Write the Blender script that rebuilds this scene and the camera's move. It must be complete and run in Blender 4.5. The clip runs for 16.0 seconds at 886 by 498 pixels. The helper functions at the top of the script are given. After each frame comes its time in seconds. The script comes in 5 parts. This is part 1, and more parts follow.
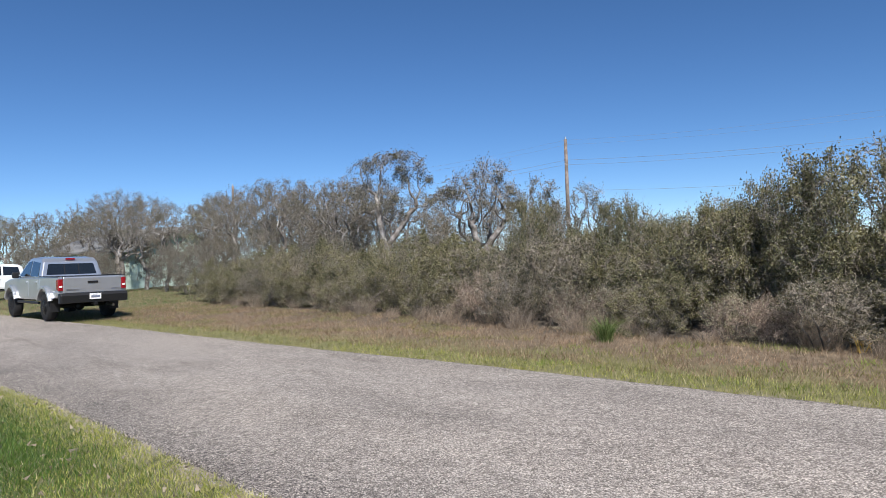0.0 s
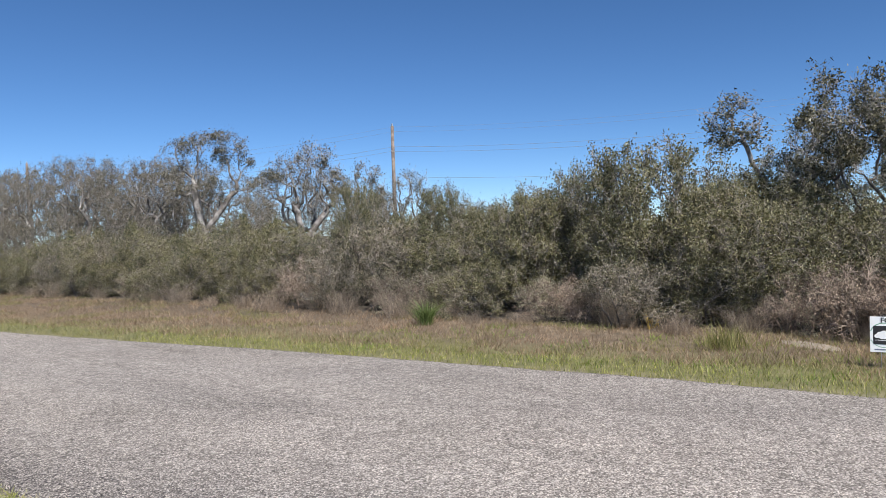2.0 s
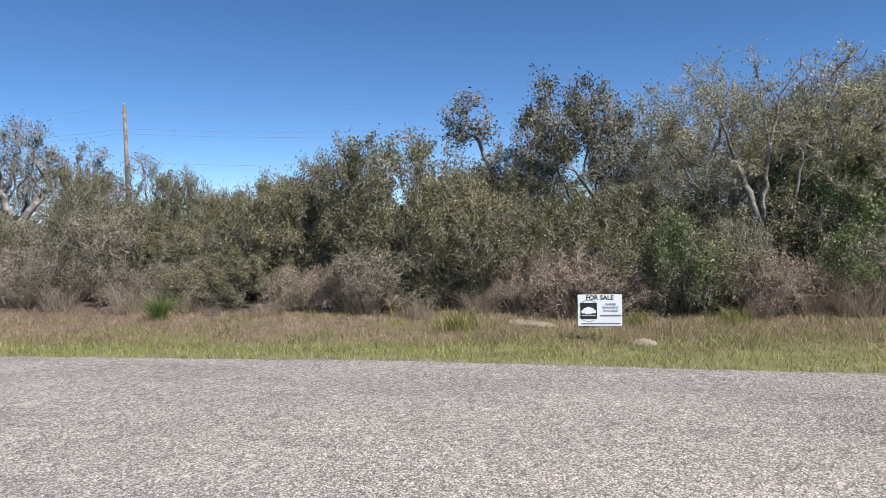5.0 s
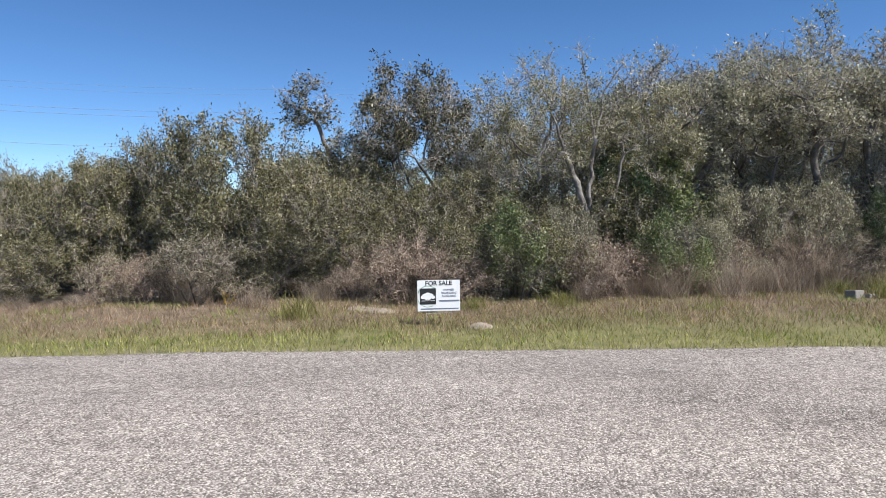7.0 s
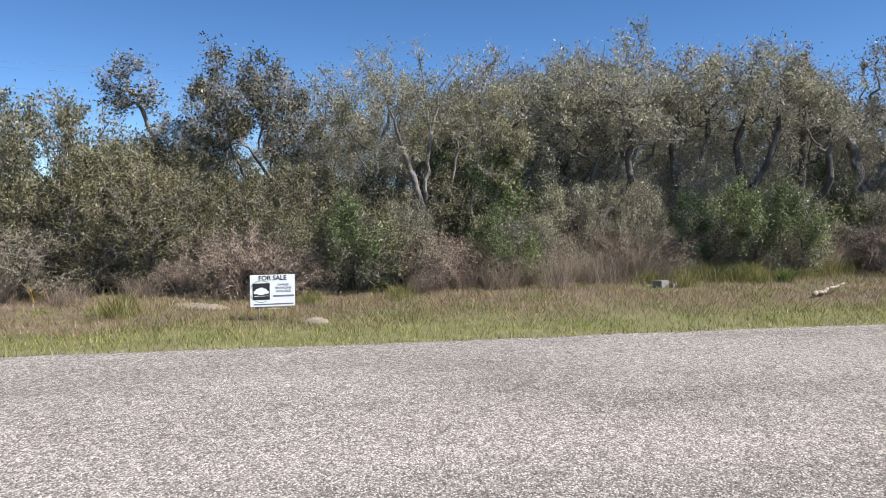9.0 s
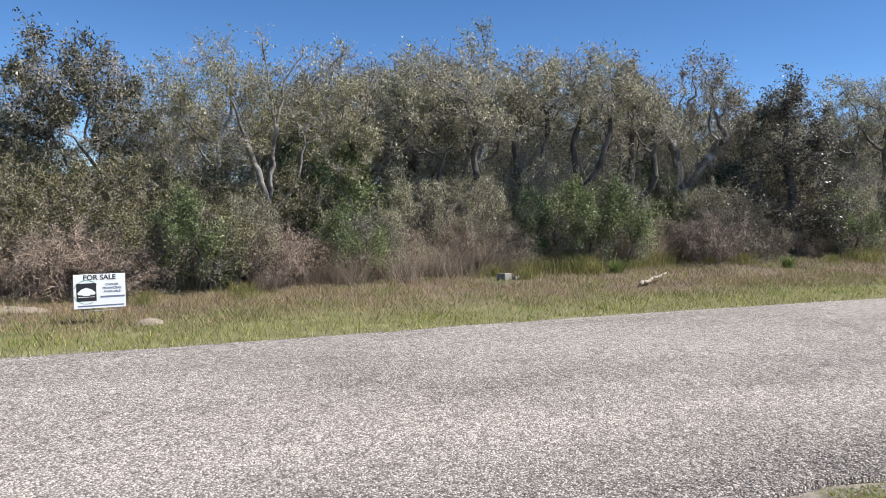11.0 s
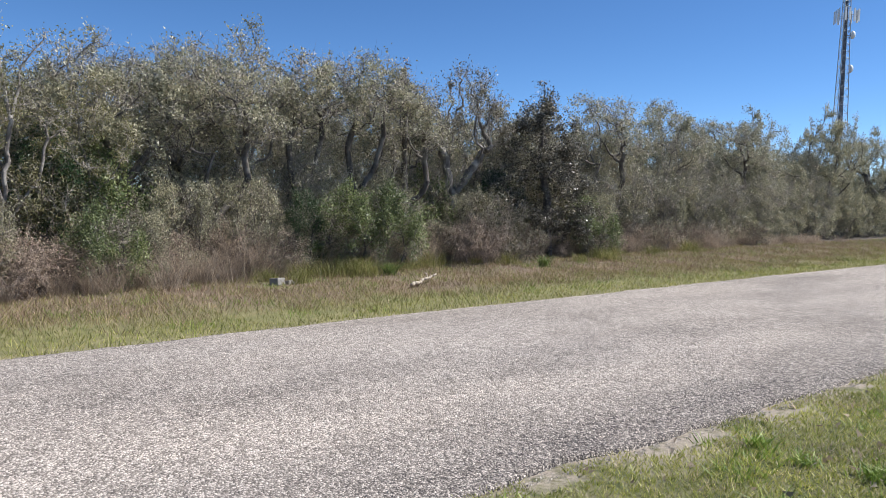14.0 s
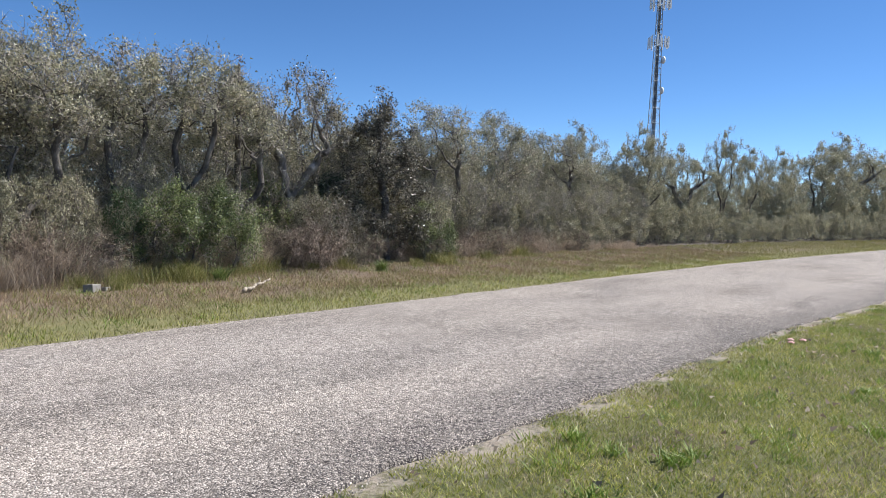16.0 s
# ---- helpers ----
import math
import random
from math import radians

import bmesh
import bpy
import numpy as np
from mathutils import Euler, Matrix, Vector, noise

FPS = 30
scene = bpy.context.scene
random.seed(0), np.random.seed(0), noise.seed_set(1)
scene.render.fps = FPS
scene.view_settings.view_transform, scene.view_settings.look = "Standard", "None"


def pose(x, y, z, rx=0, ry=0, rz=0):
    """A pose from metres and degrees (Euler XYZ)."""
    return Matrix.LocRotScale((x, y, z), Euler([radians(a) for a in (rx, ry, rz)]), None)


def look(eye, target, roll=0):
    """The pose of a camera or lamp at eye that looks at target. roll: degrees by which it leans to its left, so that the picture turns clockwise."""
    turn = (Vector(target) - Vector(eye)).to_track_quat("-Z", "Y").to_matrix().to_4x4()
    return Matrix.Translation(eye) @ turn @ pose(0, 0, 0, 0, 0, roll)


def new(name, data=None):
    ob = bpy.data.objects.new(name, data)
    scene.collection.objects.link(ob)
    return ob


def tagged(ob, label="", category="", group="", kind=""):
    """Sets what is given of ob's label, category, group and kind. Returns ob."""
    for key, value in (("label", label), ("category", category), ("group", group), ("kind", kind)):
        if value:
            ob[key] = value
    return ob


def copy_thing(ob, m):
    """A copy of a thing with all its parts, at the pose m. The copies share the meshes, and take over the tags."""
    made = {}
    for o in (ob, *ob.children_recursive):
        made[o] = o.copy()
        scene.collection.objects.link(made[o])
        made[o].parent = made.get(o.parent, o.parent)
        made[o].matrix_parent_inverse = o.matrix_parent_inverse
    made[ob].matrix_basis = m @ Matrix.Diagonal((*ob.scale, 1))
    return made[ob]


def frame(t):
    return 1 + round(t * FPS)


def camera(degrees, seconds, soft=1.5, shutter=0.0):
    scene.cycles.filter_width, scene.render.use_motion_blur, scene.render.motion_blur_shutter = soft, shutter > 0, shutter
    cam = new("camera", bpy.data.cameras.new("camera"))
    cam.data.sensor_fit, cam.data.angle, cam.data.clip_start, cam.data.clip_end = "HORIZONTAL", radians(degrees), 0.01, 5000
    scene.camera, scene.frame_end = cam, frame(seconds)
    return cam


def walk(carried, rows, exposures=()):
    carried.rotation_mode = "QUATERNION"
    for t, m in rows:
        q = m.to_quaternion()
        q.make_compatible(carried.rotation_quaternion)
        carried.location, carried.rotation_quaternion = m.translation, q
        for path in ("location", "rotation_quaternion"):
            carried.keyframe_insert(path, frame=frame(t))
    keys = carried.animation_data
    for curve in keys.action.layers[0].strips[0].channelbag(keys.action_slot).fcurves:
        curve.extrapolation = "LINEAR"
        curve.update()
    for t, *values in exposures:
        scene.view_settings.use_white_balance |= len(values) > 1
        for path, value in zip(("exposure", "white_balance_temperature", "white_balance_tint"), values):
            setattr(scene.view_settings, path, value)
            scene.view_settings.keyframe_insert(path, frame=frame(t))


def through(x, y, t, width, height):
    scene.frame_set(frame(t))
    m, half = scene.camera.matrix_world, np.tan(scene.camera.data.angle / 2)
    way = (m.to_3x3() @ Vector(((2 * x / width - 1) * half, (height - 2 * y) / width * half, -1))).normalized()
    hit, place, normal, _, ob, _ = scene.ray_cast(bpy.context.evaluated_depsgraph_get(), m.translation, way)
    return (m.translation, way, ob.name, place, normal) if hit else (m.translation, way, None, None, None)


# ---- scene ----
import collections

cam = camera(63.49, 16.0, soft=0.6)
# seconds, place, then yaw (0 looks along +y), pitch and lean to the right
ROWS = [
    (0.0, -0.296, 0.112, 1.660, -39.93, 0.25, 2.12),
    (0.5, -0.253, 0.106, 1.658, -43.39, -0.19, 2.05),
    (1.0, -0.225, 0.101, 1.652, -46.95, -0.59, 1.97),
    (1.5, -0.209, 0.087, 1.642, -50.34, -0.97, 1.90),
    (2.0, -0.207, 0.065, 1.639, -53.62, -1.34, 1.86),
    (2.5, -0.187, 0.055, 1.640, -56.89, -1.64, 1.85),
    (3.0, -0.164, 0.044, 1.638, -60.19, -1.87, 1.81),
    (3.5, -0.151, 0.032, 1.629, -63.60, -2.05, 1.75),
    (4.0, -0.138, 0.019, 1.613, -66.96, -2.22, 1.68),
    (6.5, -0.010, 0.004, 1.548, -82.69, -3.46, 1.10),
    (7.0, 0.000, 0.000, 1.554, -85.92, -3.84, 0.88),
    (7.5, -0.002, -0.003, 1.553, -89.17, -4.11, 0.59),
    (8.0, -0.011, -0.024, 1.560, -92.31, -4.32, 0.28),
    (8.5, -0.016, -0.046, 1.575, -95.44, -4.49, 0.09),
    (9.0, -0.012, -0.058, 1.591, -98.56, -4.64, -0.13),
    (11.5, -0.024, -0.204, 1.570, -112.79, -4.86, -0.59),
    (12.0, -0.028, -0.231, 1.565, -115.45, -4.80, -0.63),
    (12.5, -0.044, -0.251, 1.573, -118.19, -4.73, -0.70),
    (13.0, -0.054, -0.266, 1.575, -121.06, -4.62, -0.84),
    (13.5, -0.065, -0.288, 1.576, -124.12, -4.48, -1.00),
    (14.0, -0.082, -0.305, 1.575, -127.36, -4.33, -1.25),
    (14.5, -0.086, -0.329, 1.568, -130.62, -4.14, -1.54),
    (15.0, -0.094, -0.351, 1.575, -133.82, -4.00, -1.79),
    (15.5, -0.106, -0.369, 1.575, -136.96, -3.79, -2.03),
    (16.0, -0.114, -0.387, 1.575, -139.97, -3.58, -2.30),
]
walk(cam, [(t, pose(x, y, z, 90 + pitch, lean, yaw)) for t, x, y, z, yaw, pitch, lean in ROWS],
     [(0.0, 0.36), (4.0, 0.46), (8.0, 0.62), (12.0, 0.66), (16.0, 0.64)])

# ---- light ----
SUN_EL, SUN_AZ = 49.0, 243.0          # degrees; azimuth counted from +x towards +y
world = bpy.data.worlds.new("world")
scene.world = world
world.use_nodes = True
wn = world.node_tree
sky = wn.nodes.new("ShaderNodeTexSky")
sky.sky_type, sky.sun_disc = "NISHITA", False
sky.sun_elevation, sky.sun_rotation = radians(SUN_EL), radians(90 - SUN_AZ)
sky.air_density, sky.dust_density, sky.ozone_density = 0.57, 0.0, 5.6
clear = wn.nodes.new("ShaderNodeHueSaturation")
clear.inputs["Hue"].default_value, clear.inputs["Saturation"].default_value = 0.5, 1.11
wn.links.new(sky.outputs[0], clear.inputs["Color"])
wn.links.new(clear.outputs[0], wn.nodes["Background"].inputs[0])
wn.nodes["Background"].inputs[1].default_value = 0.098
sun = new("sun", bpy.data.lights.new("sun", "SUN"))
sun.data.energy, sun.data.angle, sun.data.color = 5.0, radians(0.5), (1.0, 0.975, 0.945)
to_sun = Vector((math.cos(radians(SUN_EL)) * math.cos(radians(SUN_AZ)), math.cos(radians(SUN_EL)) * math.sin(radians(SUN_AZ)), math.sin(radians(SUN_EL))))
sun.matrix_world = look(to_sun * 50, (0, 0, 0))


# ---- materials ----
def nodes_of(name):
    m = bpy.data.materials.new(name)
    m.use_nodes = True
    nt = m.node_tree
    return m, nt, nt.nodes["Principled BSDF"]


def node(nt, kind, **kw):
    n = nt.nodes.new(kind)
    for key, value in kw.items():
        n.inputs[key].default_value = value
    return n


def ramp(nt, fac, stops, interp="LINEAR"):
    r = nt.nodes.new("ShaderNodeValToRGB")
    r.color_ramp.interpolation = interp
    while len(r.color_ramp.elements) < len(stops):
        r.color_ramp.elements.new(0.5)
    for e, (p, c) in zip(r.color_ramp.elements, stops):
        e.position, e.color = p, (*c, 1)
    nt.links.new(fac, r.inputs[0])
    return r.outputs[0]


def mix(nt, fac, a, b, blend="MIX"):
    n = nt.nodes.new("ShaderNodeMix")
    n.data_type, n.blend_type = "RGBA", blend
    for sock, v in ((n.inputs[0], fac), (n.inputs[6], a), (n.inputs[7], b)):
        if hasattr(v, "is_output"):
            nt.links.new(v, sock)
        elif isinstance(v, tuple):
            sock.default_value = (*v, 1)
        else:
            sock.default_value = v
    return n.outputs[2]


def mathn(nt, op, a, b=0.0):
    n = nt.nodes.new("ShaderNodeMath")
    n.operation = op
    for sock, v in zip(n.inputs, (a, b)):
        if hasattr(v, "is_output"):
            nt.links.new(v, sock)
        else:
            sock.default_value = v
    return n.outputs[0]


def span(nt, v, lo, hi):
    n = nt.nodes.new("ShaderNodeMapRange")
    n.inputs[1].default_value, n.inputs[2].default_value = lo, hi
    nt.links.new(v, n.inputs[0])
    return n.outputs[0]


def place(nt):
    return nt.nodes.new("ShaderNodeNewGeometry").outputs["Position"]


def noise_at(nt, scale, detail=4.0, rough=0.55, stretch=None):
    n = node(nt, "ShaderNodeTexNoise", Scale=scale, Detail=detail, Roughness=rough)
    p = place(nt)
    if stretch:
        m = nt.nodes.new("ShaderNodeMapping")
        m.inputs["Scale"].default_value = stretch
        nt.links.new(p, m.inputs[0])
        p = m.outputs[0]
    nt.links.new(p, n.inputs["Vector"])
    return n.outputs[0]


def bump(nt, bsdf, height, strength=0.5, distance=0.02):
    b = node(nt, "ShaderNodeBump", Strength=strength, Distance=distance)
    nt.links.new(height, b.inputs["Height"])
    nt.links.new(b.outputs[0], bsdf.inputs["Normal"])


def leafy(name, stops, rough=0.5, through=0.25, patch=0.9):
    """Leaves, blades and twigs: colour by island, drifting a little from place to place."""
    m, nt, b = nodes_of(name)
    rnd = nt.nodes.new("ShaderNodeNewGeometry").outputs["Random Per Island"]
    col = ramp(nt, rnd, stops)
    drift = ramp(nt, noise_at(nt, patch, 3.0), [(0.3, (0.72, 0.74, 0.72)), (0.7, (1.2, 1.16, 1.05))])
    col = mix(nt, 1.0, col, drift, "MULTIPLY")
    nt.links.new(col, b.inputs["Base Color"])
    b.inputs["Roughness"].default_value = rough
    if through > 0:
        t = nt.nodes.new("ShaderNodeBsdfTranslucent")
        nt.links.new(col, t.inputs[0])
        s = nt.nodes.new("ShaderNodeMixShader")
        s.inputs[0].default_value = through
        nt.links.new(b.outputs[0], s.inputs[1])
        nt.links.new(t.outputs[0], s.inputs[2])
        nt.links.new(s.outputs[0], nt.nodes["Material Output"].inputs[0])
    return m


def plain(name, col, rough=0.5, metal=0.0, vary=0.12, scale=8.0, coat=0.0, relief=0.0):
    m, nt, b = nodes_of(name)
    n = noise_at(nt, scale, 5.0)
    c = ramp(nt, n, [(0.25, tuple(v * (1 - vary) for v in col)), (0.75, tuple(min(1, v * (1 + vary)) for v in col))])
    nt.links.new(c, b.inputs["Base Color"])
    b.inputs["Roughness"].default_value, b.inputs["Metallic"].default_value = rough, metal
    b.inputs["Coat Weight"].default_value = coat
    if relief:
        bump(nt, b, noise_at(nt, scale * 6, 4.0), 0.6, relief)
    return m


def bark_material(name, dark, light, lichen):
    m, nt, b = nodes_of(name)
    c = ramp(nt, noise_at(nt, 22.0, 5.0, 0.65, (1, 1, 0.35)), [(0.3, dark), (0.7, light)])
    c = mix(nt, ramp(nt, noise_at(nt, 3.5, 4.0), [(0.48, (0, 0, 0)), (0.62, (1, 1, 1))]), c, lichen)
    nt.links.new(c, b.inputs["Base Color"])
    b.inputs["Roughness"].default_value = 0.9
    bump(nt, b, noise_at(nt, 40.0, 4.0, 0.7, (1, 1, 0.3)), 0.8, 0.02)
    return m


BARK = bark_material("oak_bark", (0.10, 0.085, 0.07), (0.24, 0.212, 0.19), (0.38, 0.352, 0.325))
BARK_DARK = bark_material("thicket_bark", (0.055, 0.046, 0.04), (0.14, 0.12, 0.102), (0.2, 0.18, 0.16))
TWIG = leafy("bare_twig", [(0.0, (0.17, 0.147, 0.13)), (0.5, (0.37, 0.332, 0.302)), (1.0, (0.58, 0.53, 0.485))], 0.85, 0.0)
TWIG_RED = leafy("dry_stem", [(0.0, (0.09, 0.064, 0.053)), (0.5, (0.26, 0.195, 0.163)), (1.0, (0.50, 0.40, 0.33))], 0.85, 0.0)
TWIG_GROVE = leafy("grove_twig", [(0.0, (0.075, 0.064, 0.054)), (0.5, (0.18, 0.155, 0.135)), (1.0, (0.38, 0.34, 0.305))], 0.85, 0.0)
TWIG_DARK = leafy("vine_stem", [(0.0, (0.05, 0.042, 0.036)), (0.5, (0.12, 0.104, 0.09)), (1.0, (0.26, 0.23, 0.2))], 0.85, 0.0)
TWIG_BROWN = leafy("brown_twig", [(0.0, (0.13, 0.108, 0.088)), (0.5, (0.29, 0.25, 0.21)), (1.0, (0.50, 0.44, 0.38))], 0.85, 0.0)
LEAF_BRUSH = leafy("brush_leaf", [(0.0, (0.04, 0.042, 0.018)), (0.4, (0.135, 0.128, 0.058)), (0.8, (0.25, 0.23, 0.115)), (1.0, (0.42, 0.40, 0.26))], 0.45, 0.2)
# vine leaves darkened: the shade on the vine oak's near side is in the colour
LEAF_VINE_SHADED = leafy("shaded_vine_leaf", [(0.0, (0.035, 0.032, 0.026)), (0.4, (0.09, 0.083, 0.066)), (0.8, (0.17, 0.16, 0.13)), (1.0, (0.46, 0.43, 0.37))], 0.38, 0.25)
LEAF_OAK = leafy("oak_leaf", [(0.0, (0.12, 0.12, 0.08)), (0.4, (0.315, 0.305, 0.205)), (0.8, (0.49, 0.465, 0.335)), (1.0, (0.55, 0.52, 0.42))], 0.5, 0.38)
LEAF_GROVE = leafy("grove_leaf", [(0.0, (0.055, 0.05, 0.036)), (0.4, (0.15, 0.135, 0.098)), (0.8, (0.27, 0.242, 0.18)), (1.0, (0.42, 0.38, 0.31))], 0.4, 0.3)
LEAF_OLIVE = leafy("thicket_leaf", [(0.0, (0.02, 0.022, 0.011)), (0.4, (0.088, 0.082, 0.045)), (0.8, (0.19, 0.172, 0.1)), (1.0, (0.38, 0.35, 0.25))], 0.4, 0.25)
LEAF_GREEN = leafy("fresh_leaf", [(0.0, (0.06, 0.085, 0.034)), (0.5, (0.17, 0.215, 0.085)), (1.0, (0.34, 0.37, 0.18))], 0.45, 0.3)
LEAF_DARK = leafy("evergreen_leaf", [(0.0, (0.017, 0.041, 0.014)), (0.6, (0.043, 0.087, 0.029)), (1.0, (0.102, 0.145, 0.051))], 0.4, 0.15)
LEAF_YELLOW = leafy("yellowing_leaf", [(0.0, (0.12, 0.125, 0.05)), (0.5, (0.26, 0.25, 0.11)), (1.0, (0.39, 0.35, 0.18))], 0.5, 0.3)
STRAW = leafy("straw_blade", [(0.0, (0.18, 0.135, 0.105)), (0.5, (0.40, 0.315, 0.255)), (1.0, (0.62, 0.52, 0.43))], 0.7, 0.4)
BLADE_VERGE = leafy("verge_blade", [(0.0, (0.1, 0.11, 0.025)), (0.5, (0.23, 0.23, 0.06)), (0.8, (0.36, 0.33, 0.13)), (1.0, (0.5, 0.42, 0.25))], 0.6, 0.3, 1.6)
BLADE_RUST = leafy("rusty_blade", [(0.0, (0.15, 0.095, 0.06)), (0.5, (0.31, 0.215, 0.145)), (1.0, (0.52, 0.40, 0.29))], 0.7, 0.25, 1.3)
BLADE_LAWN = leafy("lawn_blade", [(0.0, (0.12, 0.15, 0.028)), (0.35, (0.31, 0.35, 0.068)), (0.65, (0.49, 0.485, 0.14)), (0.85, (0.46, 0.42, 0.18)), (1.0, (0.62, 0.54, 0.36))], 0.5, 0.35, 1.5)
WEED = leafy("weed_leaf", [(0.0, (0.12, 0.2, 0.03)), (0.6, (0.22, 0.32, 0.05)), (1.0, (0.35, 0.42, 0.1))], 0.5, 0.3)
BLADE_DARK_GREEN = leafy("dark_green_blade", [(0.0, (0.05, 0.11, 0.016)), (0.7, (0.1, 0.19, 0.03)), (1.0, (0.2, 0.26, 0.06))], 0.5, 0.3, 1.5)


def road_material():
    m, nt, b = nodes_of("chip_seal")
    v = node(nt, "ShaderNodeTexVoronoi", Scale=88.0)
    nt.links.new(place(nt), v.inputs["Vector"])
    stone = nt.nodes.new("ShaderNodeSeparateColor")
    nt.links.new(v.outputs["Color"], stone.inputs[0])
    chip = ramp(nt, stone.outputs[0], [(0.0, (0.15, 0.131, 0.117)), (0.5, (0.36, 0.322, 0.286)), (1.0, (0.72, 0.652, 0.59))])
    tar = ramp(nt, v.outputs["Distance"], [(0.35, (0, 0, 0)), (0.75, (1, 1, 1))])
    bare = ramp(nt, noise_at(nt, 0.55, 6.0, 0.65, (1, 0.45, 1)), [(0.46, (0, 0, 0)), (0.66, (1, 1, 1))])
    attr = nt.nodes.new("ShaderNodeAttribute")
    attr.attribute_name = "edge"
    margin = mathn(nt, "MULTIPLY", attr.outputs["Fac"], 0.5)
    gap = mathn(nt, "MULTIPLY", tar, mathn(nt, "ADD", mathn(nt, "MULTIPLY", bare, 0.3), mathn(nt, "ADD", margin, 0.35)))
    fresh = ramp(nt, noise_at(nt, 35.0, 3.0, 0.7), [(0.46, (0, 0, 0)), (0.56, (1, 1, 1))])
    lost = mathn(nt, "MULTIPLY", fresh, mathn(nt, "MULTIPLY", mathn(nt, "ADD", margin, mathn(nt, "MULTIPLY", bare, 0.22)), 1.1))
    hole = mathn(nt, "MINIMUM", mathn(nt, "ADD", gap, lost), 1.0)
    c = mix(nt, hole, chip, (0.055, 0.05, 0.05))
    c = mix(nt, 1.0, c, ramp(nt, noise_at(nt, 0.35, 4.0, 0.6, (1, 0.3, 1)), [(0.3, (0.93, 0.93, 0.94)), (0.7, (1.06, 1.04, 1.02))]), "MULTIPLY")
    grain = ramp(nt, noise_at(nt, 14.0, 5.0, 0.75), [(0.32, (0.68, 0.67, 0.66)), (0.5, (0.97, 0.965, 0.955)), (0.68, (1.22, 1.2, 1.17))])
    c = mix(nt, 1.0, c, grain, "MULTIPLY")
    smear = ramp(nt, noise_at(nt, 0.8, 5.0, 0.7, (1.5, 0.3, 1)), [(0.56, (1, 1, 1)), (0.64, (0.86, 0.86, 0.86)), (0.74, (0.62, 0.61, 0.61))])
    c = mix(nt, 1.0, c, smear, "MULTIPLY")
    nt.links.new(c, b.inputs["Base Color"])
    b.inputs["Roughness"].default_value = 0.95
    b.inputs["Specular IOR Level"].default_value = 0.15
    bump(nt, b, mathn(nt, "SUBTRACT", mathn(nt, "MULTIPLY", stone.outputs[1], 0.4), v.outputs["Distance"]), 0.75, 0.009)
    return m


def ground_material():
    m, nt, b = nodes_of("soil_and_turf")
    attr = nt.nodes.new("ShaderNodeAttribute")
    attr.attribute_name = "verge"
    far = attr.outputs["Fac"]
    wob = mathn(nt, "ADD", far, mathn(nt, "MULTIPLY", mathn(nt, "SUBTRACT", noise_at(nt, 0.9, 4.0), 0.5), 1.6))
    turf = ramp(nt, noise_at(nt, 5.0, 6.0, 0.7), [(0.3, (0.10, 0.105, 0.035)), (0.55, (0.20, 0.185, 0.075)), (0.75, (0.30, 0.25, 0.15))])
    rust = ramp(nt, noise_at(nt, 6.0, 6.0, 0.7), [(0.3, (0.09, 0.065, 0.04)), (0.55, (0.19, 0.14, 0.09)), (0.75, (0.30, 0.24, 0.16))])
    litter = ramp(nt, noise_at(nt, 9.0, 6.0, 0.7), [(0.3, (0.045, 0.036, 0.028)), (0.7, (0.15, 0.12, 0.09))])
    c = mix(nt, span(nt, wob, 0.9, 2.0), turf, rust)
    c = mix(nt, span(nt, wob, 3.0, 4.2), c, litter)
    lawn = ramp(nt, noise_at(nt, 4.0, 6.0, 0.7), [(0.35, (0.07, 0.085, 0.025)), (0.55, (0.14, 0.135, 0.055)), (0.72, (0.28, 0.24, 0.16))])
    near = nt.nodes.new("ShaderNodeAttribute")
    near.attribute_name = "lawn"
    c = mix(nt, near.outputs["Fac"], c, lawn)
    sand = nt.nodes.new("ShaderNodeAttribute")
    sand.attribute_name = "rim"
    grit = ramp(nt, noise_at(nt, 30.0, 5.0, 0.7), [(0.3, (0.24, 0.195, 0.15)), (0.7, (0.47, 0.40, 0.33))])
    where = mathn(nt, "MULTIPLY", sand.outputs["Fac"], ramp(nt, noise_at(nt, 1.9, 6.0, 0.7), [(0.42, (0, 0, 0)), (0.52, (1, 1, 1))]))
    c = mix(nt, where, c, grit)
    nt.links.new(c, b.inputs["Base Color"])
    b.inputs["Roughness"].default_value = 0.95
    bump(nt, b, noise_at(nt, 25.0, 6.0, 0.7), 0.8, 0.03)
    return m


ROAD, GROUND = road_material(), ground_material()


# ---- mesh helpers ----
def mesh_from(name, verts, faces, mats, index=None, smooth=False):
    me = bpy.data.meshes.new(name)
    me.from_pydata([tuple(v) for v in verts] if not isinstance(verts, np.ndarray) else verts.tolist(), [], faces if isinstance(faces, list) else faces.tolist())
    for m in mats:
        me.materials.append(m)
    if index is not None:
        me.polygons.foreach_set("material_index", np.asarray(index, dtype=np.int32))
    if smooth:
        me.polygons.foreach_set("use_smooth", np.ones(len(me.polygons), dtype=bool))
    me.update()
    return me


def part(name, bm, material, parent, label="", smooth=False):
    """Links a bmesh as one mesh object under its thing or part."""
    me = bpy.data.meshes.new(name)
    bm.to_mesh(me)
    bm.free()
    me.materials.append(material)
    if smooth:
        me.polygons.foreach_set("use_smooth", np.ones(len(me.polygons), dtype=bool))
    ob = new(name, me)
    ob.parent = parent
    return tagged(ob, label) if label else ob


def part_mesh(name, me, parent, label=""):
    ob = new(name, me)
    ob.parent = parent
    return tagged(ob, label) if label else ob


